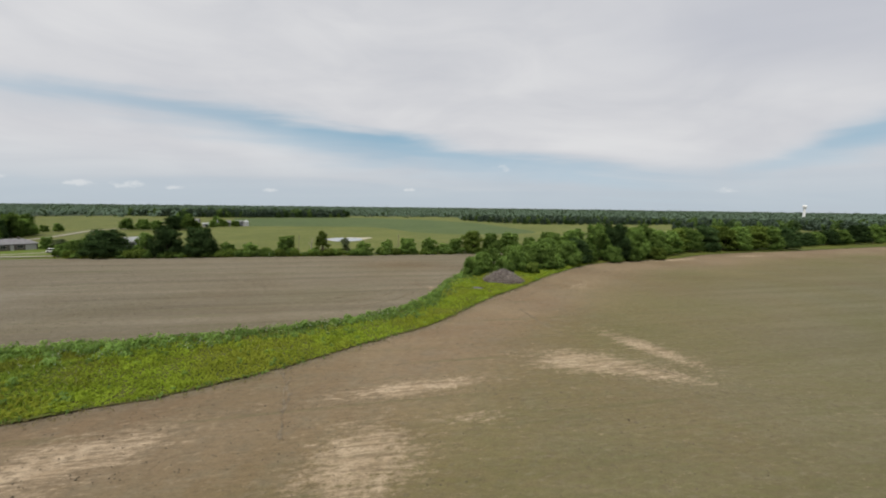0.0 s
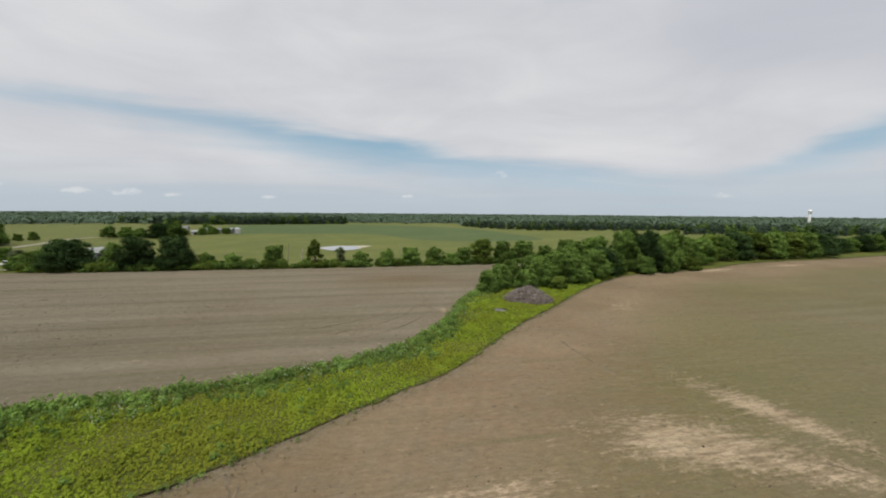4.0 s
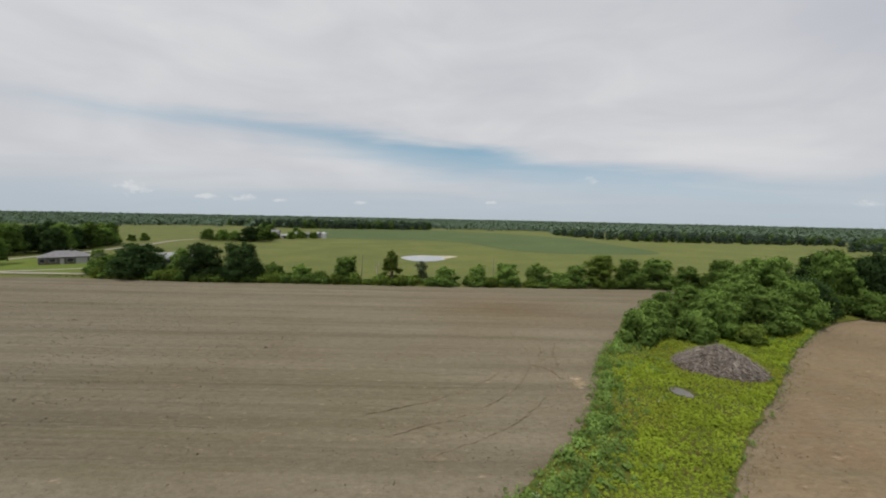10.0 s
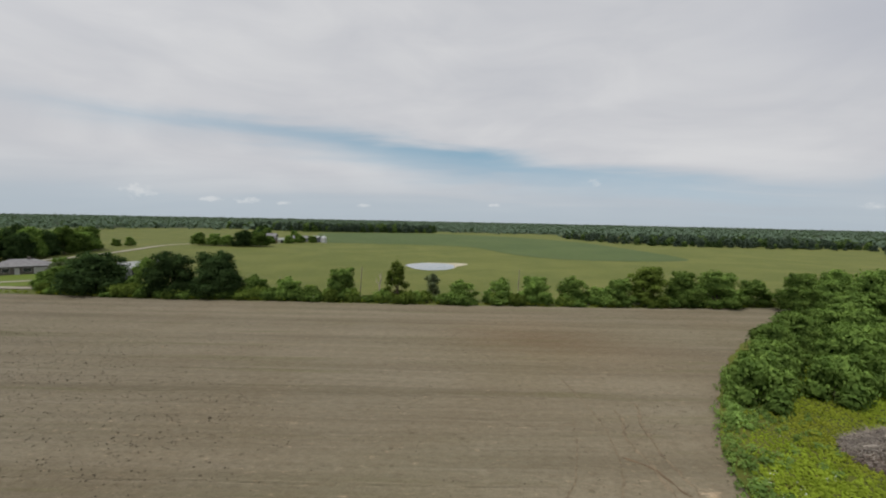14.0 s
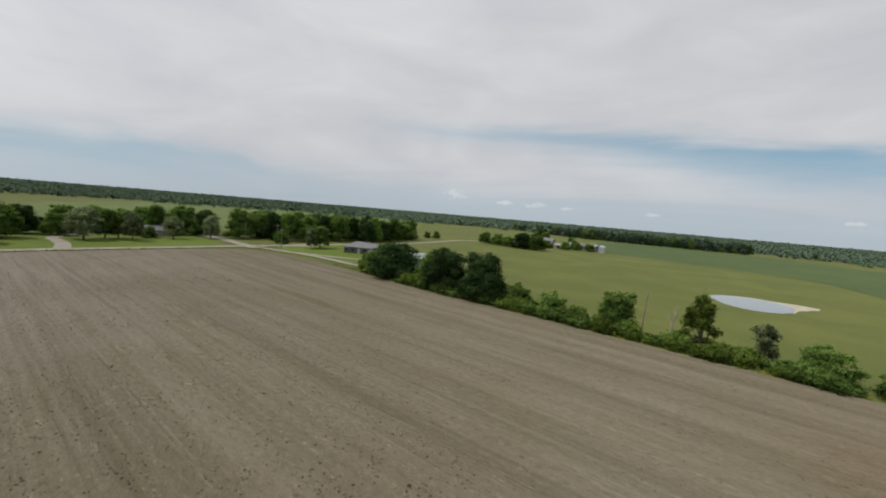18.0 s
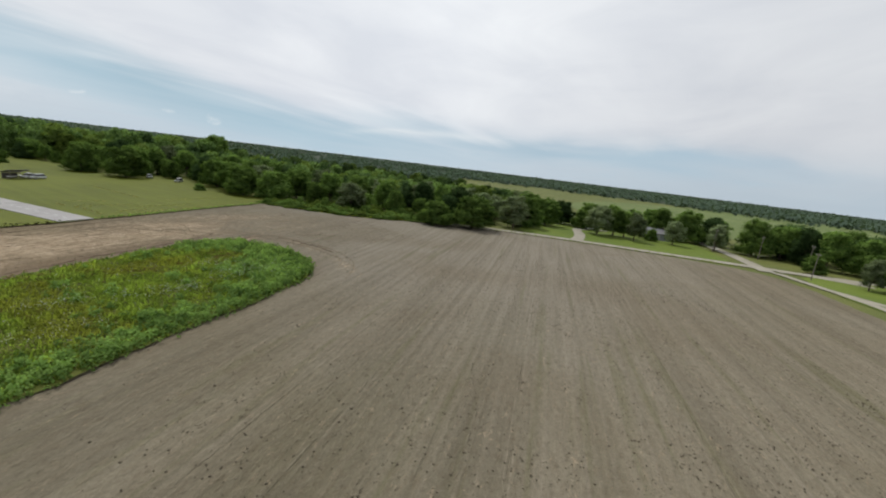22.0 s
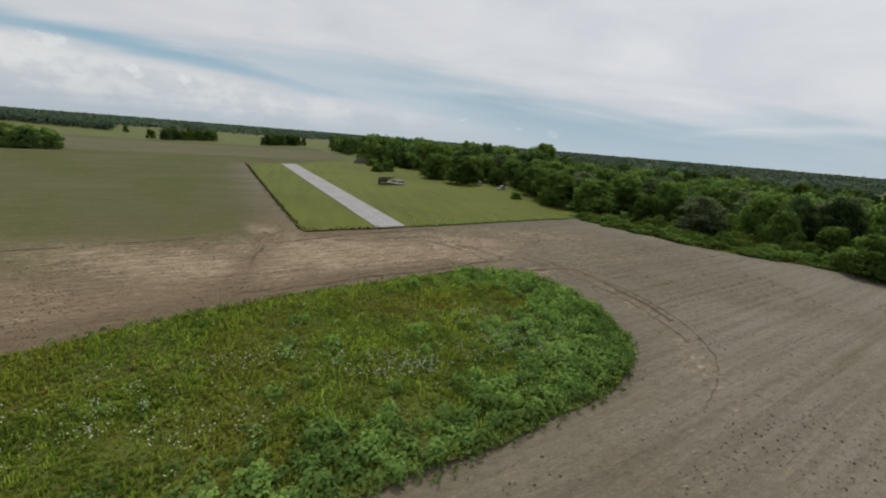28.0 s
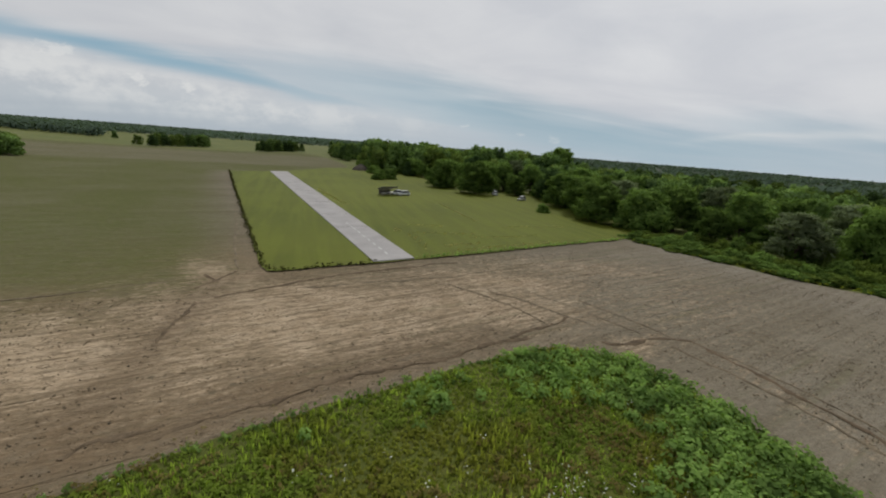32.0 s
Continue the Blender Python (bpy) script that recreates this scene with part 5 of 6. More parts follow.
TIP = np.array([(-84, 14.5), (-95, 11), (-103, 13), (-108, 20), (-110, 28), (-109, 37), (-105, 44), (-96, 49), (-85, 52)])
for k, (grow, i0, i1, w) in enumerate([(1.14, 3, 8, .16)]):      # turning tracks round the strip's end
    rut([tuple(q) for q in (TIP[i0:i1] - (-88, 32)) * (grow, grow * 1.02) + (-88, 32)], w, 110 + k, RUTSOIL, "curved turning track in the soft soil")


def clods(name, count, poly, s0, s1, seed, mat, label, row=1.37, keep=0.8):
    """Loose lumps of earth lying about, some strung along the drill rows."""
    r = np.random.default_rng(seed)
    p = np.array(poly, float)
    lo, hi = p.min(0), p.max(0)
    x, y = r.uniform(lo[0], hi[0], count * 4), r.uniform(lo[1], hi[1], count * 4)
    patchy = lumps(x, y, 40, seed) + keep * np.sin((-.21 * x + .978 * y) * row + lumps(x, y, 30, seed + 1)) + r.normal(0, .8, len(x))
    ok = inside(poly, x, y) & ~inside(strip, x, y) & ~inside(lawn, x, y) & (patchy > 0.1)
    x, y = x[ok][:count], y[ok][:count]
    n = len(x)
    s = r.uniform(s0, s1, n) * np.where(r.uniform(size=n) > .96, 1.5, 1) * np.where(r.uniform(size=n) > .5, 1, .7)
    base = np.array([(1, 0, 0), (0, 1, 0), (-1, 0, 0), (0, -1, 0), (0, 0, .75), (0, 0, -.5)])
    v = base[None] * s[:, None, None] * r.uniform(.6, 1.3, (n, 6, 1)) + np.stack([x, y, np.full(n, 0.15)], 1)[:, None]
    f3 = np.array([(0, 1, 4), (1, 2, 4), (2, 3, 4), (3, 0, 4), (1, 0, 5), (2, 1, 5), (3, 2, 5), (0, 3, 5)])
    f = (np.arange(n)[:, None, None] * 6 + f3[None]).reshape(-1, 3)
    return tagged(new(name, quads(name, v.reshape(-1, 3), mat, faces=f)), label, "clods", kind="stuff")


CLOD = plain("clod_earth", (.116, .098, .070), 0.95, 0.1, vary=0.4, scale=0.5)
NEARFIELD = [(-170, 20), (-120, -18), (-60, -8), (-20, 10), (60, 20), (70, 110), (45, 175), (-40, 160), (-130, 145), (-185, 128)]
clods("soil_clods", 20000, NEARFIELD, 0.045, 0.105, 91, CLOD, "dark clods and trash on the tilled soil")
clods("soil_clods", 5000, [(-150, 62), (-100, 52), (-60, 66), (-40, 96), (-60, 128), (-110, 122), (-150, 100)], 0.05, 0.12, 92, CLOD, "larger dark clods and plant trash on the tilled soil")


CRUST = plain("crusted_earth", (.185, .142, .092), 0.95, 0.1, vary=0.4, scale=0.5)
SOUTHFIELD = [(-150, 14), (-146, -10), (-138, -19), (-90, -8), (-70, -5), (-44, 2), (-30, 22), (-45, 33), (-66, 23), (-94, 15), (-104, 20), (-110, 34), (-140, 40)]
clods("soil_clods", 15000, SOUTHFIELD, 0.03, 0.085, 93, RUTSOIL, "dark crumbs and trash strung along the worked rows", 4.1, 1.6)
clods("soil_clods", 8000, SOUTHFIELD, 0.03, 0.09, 94, CRUST, "pale crusted clods along the worked rows", 4.1, 1.6)


# ---- weeds on the strip ----
def weeds(name, xy, height, leaves, size, mat, label, seed, category="weeds", base=0.26):
    """Bushy weed clumps: leaves splayed round a short stem."""
    r = np.random.default_rng(seed)
    n = len(xy)
    a = r.uniform(0, 6.283, (n, leaves))
    lift = r.uniform(0.0, 1.0, (n, leaves))
    h = np.asarray(height)[:, None]
    out = h * (0.20 + 0.55 * np.sqrt(1 - lift * .9)) * r.uniform(.4, 1, (n, leaves))
    p = np.stack([xy[:, :1] + np.cos(a) * out, xy[:, 1:] + np.sin(a) * out, base + h * (0.15 + 0.85 * lift) * r.uniform(.8, 1.1, (n, leaves))], 2)
    nrm = np.stack([np.cos(a) * .8, np.sin(a) * .8, .5 + lift], 2) + r.normal(0, .4, (n, leaves, 3))
    nrm /= np.linalg.norm(nrm, axis=2)[..., None]
    t = np.cross(nrm, r.normal(size=nrm.shape))
    t /= np.linalg.norm(t, axis=2)[..., None] + 1e-9
    b = np.cross(nrm, t)
    s = size * r.uniform(.6, 1.4, (n, leaves, 1)) * np.sqrt(h / .7)[..., None]
    v = np.stack([p - t * s, p - b * s * .6, p + t * s, p + b * s * .6], 2)
    soft = nrm * .8 + np.stack([np.cos(a) * .4, np.sin(a) * .4, -.25 + 1.0 * lift], 2)
    soft /= np.linalg.norm(soft, axis=2)[..., None]
    return tagged(new(name, quads(name, v, mat, np.repeat(soft[:, :, None], 4, 2))), label, category, kind="stuff")


BANKWEED = leaf_material("bank_weeds", (.050, .056, .020), (.110, .105, .040), glow=0.2)
r_s = np.random.default_rng(61)
STRIP_OPEN = STRIP_S + [(45, 138), (56, 150), (50, 154), (30, 144)] + STRIP_N
pts = np.concatenate([scatter(STRIP_OPEN, 0.36, r_s, 0.5), scatter(STRIP_OPEN, 0.80, r_s, 0.5)])
coarse = np.arange(len(pts)) >= len(scatter(STRIP_OPEN, 0.36, np.random.default_rng(61), 0.5))
rim = nearest(STRIP_S + STRIP_N, pts[:, 0], pts[:, 1])[0]
patch = 0.8 * lumps(pts[:, 0], pts[:, 1], 14, 12) + 0.7 * lumps(pts[:, 0], pts[:, 1], 5, 13) + 0.4 * lumps(pts[:, 0], pts[:, 1], 2.2, 14)
north = nearest(STRIP_N, pts[:, 0], pts[:, 1], closed=False)[0]
lush = np.clip(1.0 - north / 9, 0, 1) + np.clip((-86 - pts[:, 0]) / 10, 0, 1) * .8 + 0.35 * patch + r_s.normal(0, .18, len(pts))
DRYSPOT = [(-56, 37.5, 4, 2, 420), (-90.5, 26.2, 2.2, 1.8, 330), (-93, 29.5, 2.0, 1.7, 300), (-86.5, 29.4, 2.4, 1.7, 280), (-70.4, 26.5, 3, 1.4, 200), (-65.3, 24.6, 2, .9, 120), (-78, 30, 3, 1.6, 200),
           (12, 96, 2, 4, 200), (4, 88, 2, 4, 140), (5, 104, 2, 3, 120)]
for cx, cy, sx, sy, m_ in DRYSPOT:
    lush -= 1.1 * np.exp(-.5 * ((pts[:, 0] - cx) / sx) ** 2 - .5 * ((pts[:, 1] - cy) / sy) ** 2)
inner = rim > 0.25
tall = inner & (lush > 0.40) & coarse
mid_ = inner & ~((lush > 0.55) & ~coarse) & ~coarse & (r_s.uniform(size=len(pts)) < np.clip(1.0 + .15 * patch, .8, 1)) & ~((np.hypot(pts[:, 0] - 9, pts[:, 1] - 101) < 1.6))
mid_ &= ~((pts[:, 0] > 8) & (pts[:, 0] < 25) & (np.hypot(((pts[:, 0] - 16.8) * .951 - (pts[:, 1] - 110.5) * .309) / 5.3, ((pts[:, 0] - 16.8) * .309 + (pts[:, 1] - 110.5) * .951) / 3.7) < 1))
weeds("tall_weeds", pts[tall], np.clip(.52 + .5 * (lush[tall] - .4), .4, 1.1) * r_s.uniform(.55, 1.5, tall.sum()), 34, .13, WEED_D, "dense dark green broad-leaved weeds on the strip", 62)
bushy = scatter(STRIP_OPEN, 1.15, r_s, 0.5)
b_rim = nearest(STRIP_S + STRIP_N, bushy[:, 0], bushy[:, 1])[0]
b_north = nearest(STRIP_N, bushy[:, 0], bushy[:, 1], closed=False)[0]
b_lush = np.clip(1.0 - b_north / 7, 0, 1) + np.clip((-82 - bushy[:, 0]) / 10, 0, 1) * .9 + .45 * lumps(bushy[:, 0], bushy[:, 1], 6, 15) + r_s.normal(0, .2, len(bushy))
for cx, cy, sx, sy, m_ in DRYSPOT:
    b_lush -= 1.3 * np.exp(-.5 * ((bushy[:, 0] - cx) / sx) ** 2 - .5 * ((bushy[:, 1] - cy) / sy) ** 2)
bushy = bushy[(b_rim > .6) & (b_lush > np.where(bushy[:, 0] < -66, .42, np.where(bushy[:, 0] < -40, .62, .95)))]
weeds("bushy_weeds", bushy, r_s.uniform(.7, 1.45, len(bushy)), 72, .125, WEED_D, "waist-high bushy green weeds on the strip", 59)
low_h = np.clip(.22 + .22 * patch + r_s.normal(0, .1, len(pts)), .20, .75)
west_ = pts[:, 0] + r_s.normal(0, 4, len(pts)) < -46
for sel, mat, lab, sd in ((mid_ & ~west_, WEED, "yellow-green grass and weeds on the strip", 63), (mid_ & west_, WEED_W, "mixed green and olive brown weeds on the strip", 60)):
    weeds("short_weeds", pts[sel], low_h[sel], 15, .145 if mat is WEED_W else .185, mat, lab, sd)


def long_grass(name, xy, height, blades, mat, label, seed, base=0.24, thick=1.0):
    """Tufts of upright, bent grass blades."""
    r = np.random.default_rng(seed)
    n = len(xy)
    a = r.uniform(0, 6.283, (n, blades))
    h = np.asarray(height)[:, None] * r.uniform(.6, 1.15, (n, blades))
    root = np.stack([xy[:, :1] + r.normal(0, .13, (n, blades)), xy[:, 1:] + r.normal(0, .13, (n, blades)), np.full((n, blades), base)], 2)
    bend = np.stack([np.cos(a), np.sin(a), np.zeros_like(a)], 2) * (h * r.uniform(.15, .6, (n, blades)))[..., None]
    tip = root + bend + np.stack([0 * h, 0 * h, h], 2)
    side = np.stack([-np.sin(a), np.cos(a), np.zeros_like(a)], 2) * r.uniform(.025, .06, (n, blades, 1)) * thick
    v = np.stack([root - side, root + side, tip + side * .35, tip - side * .35], 2)
    soft = np.stack([np.cos(a) * .35, np.sin(a) * .35, np.ones_like(a)], 2)
    soft /= np.linalg.norm(soft, axis=2)[..., None]
    return tagged(new(name, quads(name, v, mat, np.repeat(soft[:, :, None], 4, 2))), label, "grass", kind="stuff")


tufts = scatter(STRIP_OPEN, 0.55, r_s, 0.5)
tufts = tufts[(nearest(STRIP_S + STRIP_N, tufts[:, 0], tufts[:, 1])[0] > .3)]
t_k = lumps(tufts[:, 0], tufts[:, 1], 8, 16)
t_w = tufts[:, 0] + r_s.normal(0, 4, len(tufts)) < -42
t_h = np.clip(.38 + .2 * t_k, .2, .7)
long_grass("long_grass", tufts[t_w], t_h[t_w], 10, WEED_W, "long bent green and olive grass on the strip", 58)
edge_pts = rounded(STRIP_OPEN, 0.45, 0.35, 64)
east_rim = (nearest(STRIP_S[8:], edge_pts[:, 0], edge_pts[:, 1], closed=False)[0] < 1.5) & (r_s.uniform(size=len(edge_pts)) < .7)
edge_pts = edge_pts[~east_rim]
weeds("rim_weeds", edge_pts, r_s.uniform(.2, .6, len(edge_pts)), 14, .15, WEED_D, "ragged weeds along the edge of the strip", 65)
lawn_rim = rounded([(-143, -24.1), (-129, -21.5), (-117, -18.8), (-103, -15.1), (-90.5, -12.4)], 0.5, .2, 66, closed=False)
lawn_bank = np.vstack([rounded([(-84, -11.0), (-72, -8.5), (-69.7, -8.8), (-68.4, -14), (-58, -75), (-45.8, -150)], 0.5, .2, 67, closed=False)])
weeds("lawn_bank_weeds", lawn_bank, r_s.uniform(.25, .75, len(lawn_bank)), 12, .16, BANKWEED, "dark brownish weeds on the bank beside the lawn", 67)
weeds("lawn_rim_weeds", lawn_rim, r_s.uniform(.3, .7, len(lawn_rim)), 12, .16, WEED_D, "unmown weedy rim round the airfield lawn", 68)
hedge_rim = rounded([(x, y + 1.0) for x, y in HEDGE[1:]], 0.6, .5, 69, closed=False)
weeds("verge_weeds", hedge_rim, r_s.uniform(.3, .9, len(hedge_rim)), 12, .18, WEED, "rough grass verge below the hedge", 70)
west_rim = rounded(WEST + [(-196, 105), (-200, 124)], 0.7, .4, 71, closed=False)
weeds("verge_weeds", west_rim, r_s.uniform(.2, .6, len(west_rim)), 10, .18, WEED, "rough grass verge between field and road", 72)

fl = []
for cx, cy, sx, sy, n in [(-76, 41, 5, 1.6, 150), (-89, 39, 4, 3, 200), (-67, 38, 3.5, 1.6, 90), (-87, 33, 3, 1.8, 70), (-56, 42, 4, 3, 70), (-62, 45, 5, 2, 70), (-93, 42, 3.5, 1.5, 60),
                          (-48, 50, 5, 4, 60), (-36, 58, 5, 3, 70), (-28, 64, 5, 2.5, 60), (-20, 68, 4, 2.2, 50), (-70, 30, 10, 4, 50), (-10, 75, 4, 3, 40), (2, 100, 4, 6, 40)]:
    fl.append(np.stack([r_s.normal(cx, sx * .75, n), r_s.normal(cy, sy * .75, n)], 1)[: int(n * .65)])
fl = np.concatenate(fl)
fl = fl[inside(STRIP_OPEN, fl[:, 0], fl[:, 1])]
n = len(fl)
k = 4
p = np.repeat(fl[:, None], k, 1) + r_s.normal(0, .16, (n, k, 2))
z = r_s.uniform(.7, 1.35, (n, k))
s = r_s.uniform(.03, .07, (n, k))
ang = r_s.uniform(0, 1.57, (n, k))
tilt = r_s.normal(0, .35, (n, k, 2))
corner = [np.stack([p[..., 0] + np.cos(ang + q) * s, p[..., 1] + np.sin(ang + q) * s, z + s * (np.cos(ang + q) * tilt[..., 0] + np.sin(ang + q) * tilt[..., 1])], 2) for q in (0, 1.57, 3.14, 4.71)]
stemless = quads("wild_flowers", np.stack(corner, 2), FLOWER)
tagged(new("wild_flowers", stemless), "clusters of small white flower heads among weeds", "flowers", kind="stuff")

# dry stubble patches on the strip
DRY = leaf_material("dry_grass", (.170, .142, .050), (.270, .226, .084), glow=0.4)
dry = np.concatenate([np.stack([r_s.normal(cx, sx, m_)[: m_ // 3], r_s.normal(cy, sy, m_)[: m_ // 3]], 1) for cx, cy, sx, sy, m_ in DRYSPOT])
dry = dry[inside(STRIP_OPEN, dry[:, 0], dry[:, 1])]
weeds("dry_grass", dry, r_s.uniform(.2, .55, len(dry)), 11, .13, DRY, "tufts of dry brownish grass on the strip", 73, "grass")

TAN = leaf_material("tan_grass", (.200, .168, .080), (.320, .270, .140), glow=0.4)
fringe = rounded([(x + .5, y - .3) for x, y in STRIP_S[3:]], 0.35, .55, 74, closed=False)
hay = np.vstack([rounded(q_, 0.5, .35, 76 + k_, closed=False) for k_, q_ in enumerate([[(-80.2, -97), (-83, -80), (-85.6, -65)], [(-114, -71.6), (-114.2, -57), (-114.4, -42.4)], [(-92.3, -34.6), (-93.6, -33.4), (-91.6, -32.6)],
                 [(-94, -29), (-94.6, -23), (-94.1, -18)], [(-95.5, -30.6), (-102, -30.6), (-108, -29)], [(-106, -27), (-114.3, -26.4), (-122, -28)], [(-96, -38), (-104, -37.4)], [(-118, -36), (-127, -38), (-136, -37)],
                 [(-98, -20.5), (-106, -22)], [(-100, -16.8), (-112, -20), (-122, -22.2)]])])
HAY = leaf_material("cut_hay", (.30, .27, .13), (.44, .40, .22), glow=0.35)
long_grass("hay_swath", hay, r_s.uniform(.05, .14, len(hay)), 14, HAY, "thin pale swaths of cut hay on the lawn", 80, 0.34, 1.7)
fringe = np.vstack([fringe, rounded([(x + .2, y) for x, y in STRIP_S[8:]], 0.3, .5, 83, closed=False), rounded([(x + 1.1, y - .8) for x, y in STRIP_S[8:]], 0.45, .55, 84, closed=False)])
weeds("dry_grass", fringe, r_s.uniform(.1, .32, len(fringe)), 12, .085, TAN, "dry tan grass fringe along the strip", 75, "grass")

# ---- brush pile: a heap of grey branches and trunks ----
pile = new("brush_pile")
pile.matrix_basis = pose(16.8, 110.5, 0.3, 0, 0, -18) @ Matrix.Diagonal((.86, .88, 1.12, 1))
tagged(pile, "large heap of grey dead branches in the weeds", "brush pile")
r_p = random.Random(4)


def heap_z(x, y):
    return 3.3 * max(0.0, 1 - math.hypot(x / 6.6, y / 4.6)) ** 0.8


bm = bmesh.new()
bmesh.ops.create_grid(bm, x_segments=26, y_segments=20, size=1.0)
for v in bm.verts:
    x, y = v.co.x * 6.6, v.co.y * 4.6
    rr = max(1.0, math.hypot(v.co.x, v.co.y))
    x, y = x / rr, y / rr
    v.co = (x, y, heap_z(x, y) * .82 + r_p.uniform(-.12, .18) - .1)
part("heap_core", bm, DEAD_D, pile, "dark matted twigs")
for k in range(210):
    a, q = r_p.uniform(0, 6.283), math.sqrt(r_p.uniform(0, 1))
    x, y = math.cos(a) * q * 6.0, math.sin(a) * q * 4.2
    long_ = r_p.uniform(1.2, 3.6) * (1.25 if k < 30 else 1)
    th = r_p.uniform(0, 6.283)
    dx, dy = math.cos(th) * long_ / 2, math.sin(th) * long_ / 2
    za, zb = heap_z(x - dx, y - dy), heap_z(x + dx, y + dy)
    lift = r_p.uniform(0.0, .25)
    a3, b3 = Vector((x - dx, y - dy, max(.08, za * .95 + lift))), Vector((x + dx, y + dy, max(.08, zb * .95 + lift * r_p.uniform(.3, 2.2))))
    rad = r_p.uniform(.10, .17) if k < 26 else r_p.uniform(.025, .07)
    bm = bmesh.new()
    m3 = a3.lerp(b3, .5) + Vector((r_p.uniform(-.15, .15), r_p.uniform(-.15, .15), r_p.uniform(.0, .2)))
    tube(bm, a3, m3, rad, rad * .8, 6)
    tube(bm, m3, b3, rad * .8, rad * .35, 6)
    if k % 3 == 0:
        tube(bm, m3, m3.lerp(b3, .6) + Vector((r_p.uniform(-.6, .6), r_p.uniform(-.6, .6), .4)), rad * .5, rad * .2, 5)
    part("log" if k < 26 else "branch", bm, DEAD if r_p.random() < .62 else DEAD_D, pile)
r_b = np.random.default_rng(8)
m_ = 2600
a, q = r_b.uniform(0, 6.283, m_), np.sqrt(r_b.uniform(0, 1, m_))
x, y = np.cos(a) * q * 6.4, np.sin(a) * q * 4.5
z = 3.3 * np.clip(1 - np.hypot(x / 6.6, y / 4.6), 0, 1) ** .8 * .93 + r_b.uniform(0, .3, m_)
d = r_b.normal(size=(m_, 3)) * (1, 1, .45)
d /= np.linalg.norm(d, axis=1)[:, None]
half = d * r_b.uniform(.25, .9, (m_, 1))
w = np.cross(d, (0, 0, 1)) * .022
c3 = np.stack([x, y, z], 1)
tw = child("tangle", quads("tangle", np.concatenate([np.stack([c3 - half - w, c3 - half + w, c3 + half + w, c3 + half - w], 1),
                                                   np.stack([c3 - half - (0, 0, .02), c3 - half + (0, 0, .02), c3 + half + (0, 0, .02), c3 + half - (0, 0, .02)], 1)]), DEAD), pile)
tagged(tw, kind="stuff")

# dark brush heap beyond the runway
heap2 = copy_thing(pile, pose(-108, -196, 0.3, 0, 0, 40))
heap2["label"] = "dark heap of old brush at the wood edge"


# ---- buildings ----
ROOF = plain("grey_shingles", (.20, .198, .205), 0.9, 0.15, vary=0.2, scale=1.2)
ROOF_W = plain("pale_metal_roof", (.30, .315, .31), 0.45, 0.4, metal=0.2, vary=0.08)
WALL_B = plain("brown_brick_wall", (.125, .110, .102), 0.9, 0.15, vary=0.25)
WALL_W = plain("white_siding", (.40, .40, .385), 0.7, 0.2, vary=0.08)
WALL_G = plain("grey_siding", (.26, .275, .29), 0.7, 0.2, vary=0.1)
# window glass, and the dark of unlit bays painted on panels
DARK = plain("dark_glass_and_bay_shade", (.035, .04, .045), 0.15, 0.6)
STEEL = plain("galvanised_steel", (.55, .56, .57), 0.4, 0.5, metal=0.6, vary=0.1)
WHITE = plain("white_paint", (.78, .78, .76), 0.5, 0.4, vary=0.06)
RUST = plain("rusty_red_paint", (.25, .09, .06), 0.7, 0.3, vary=0.3)


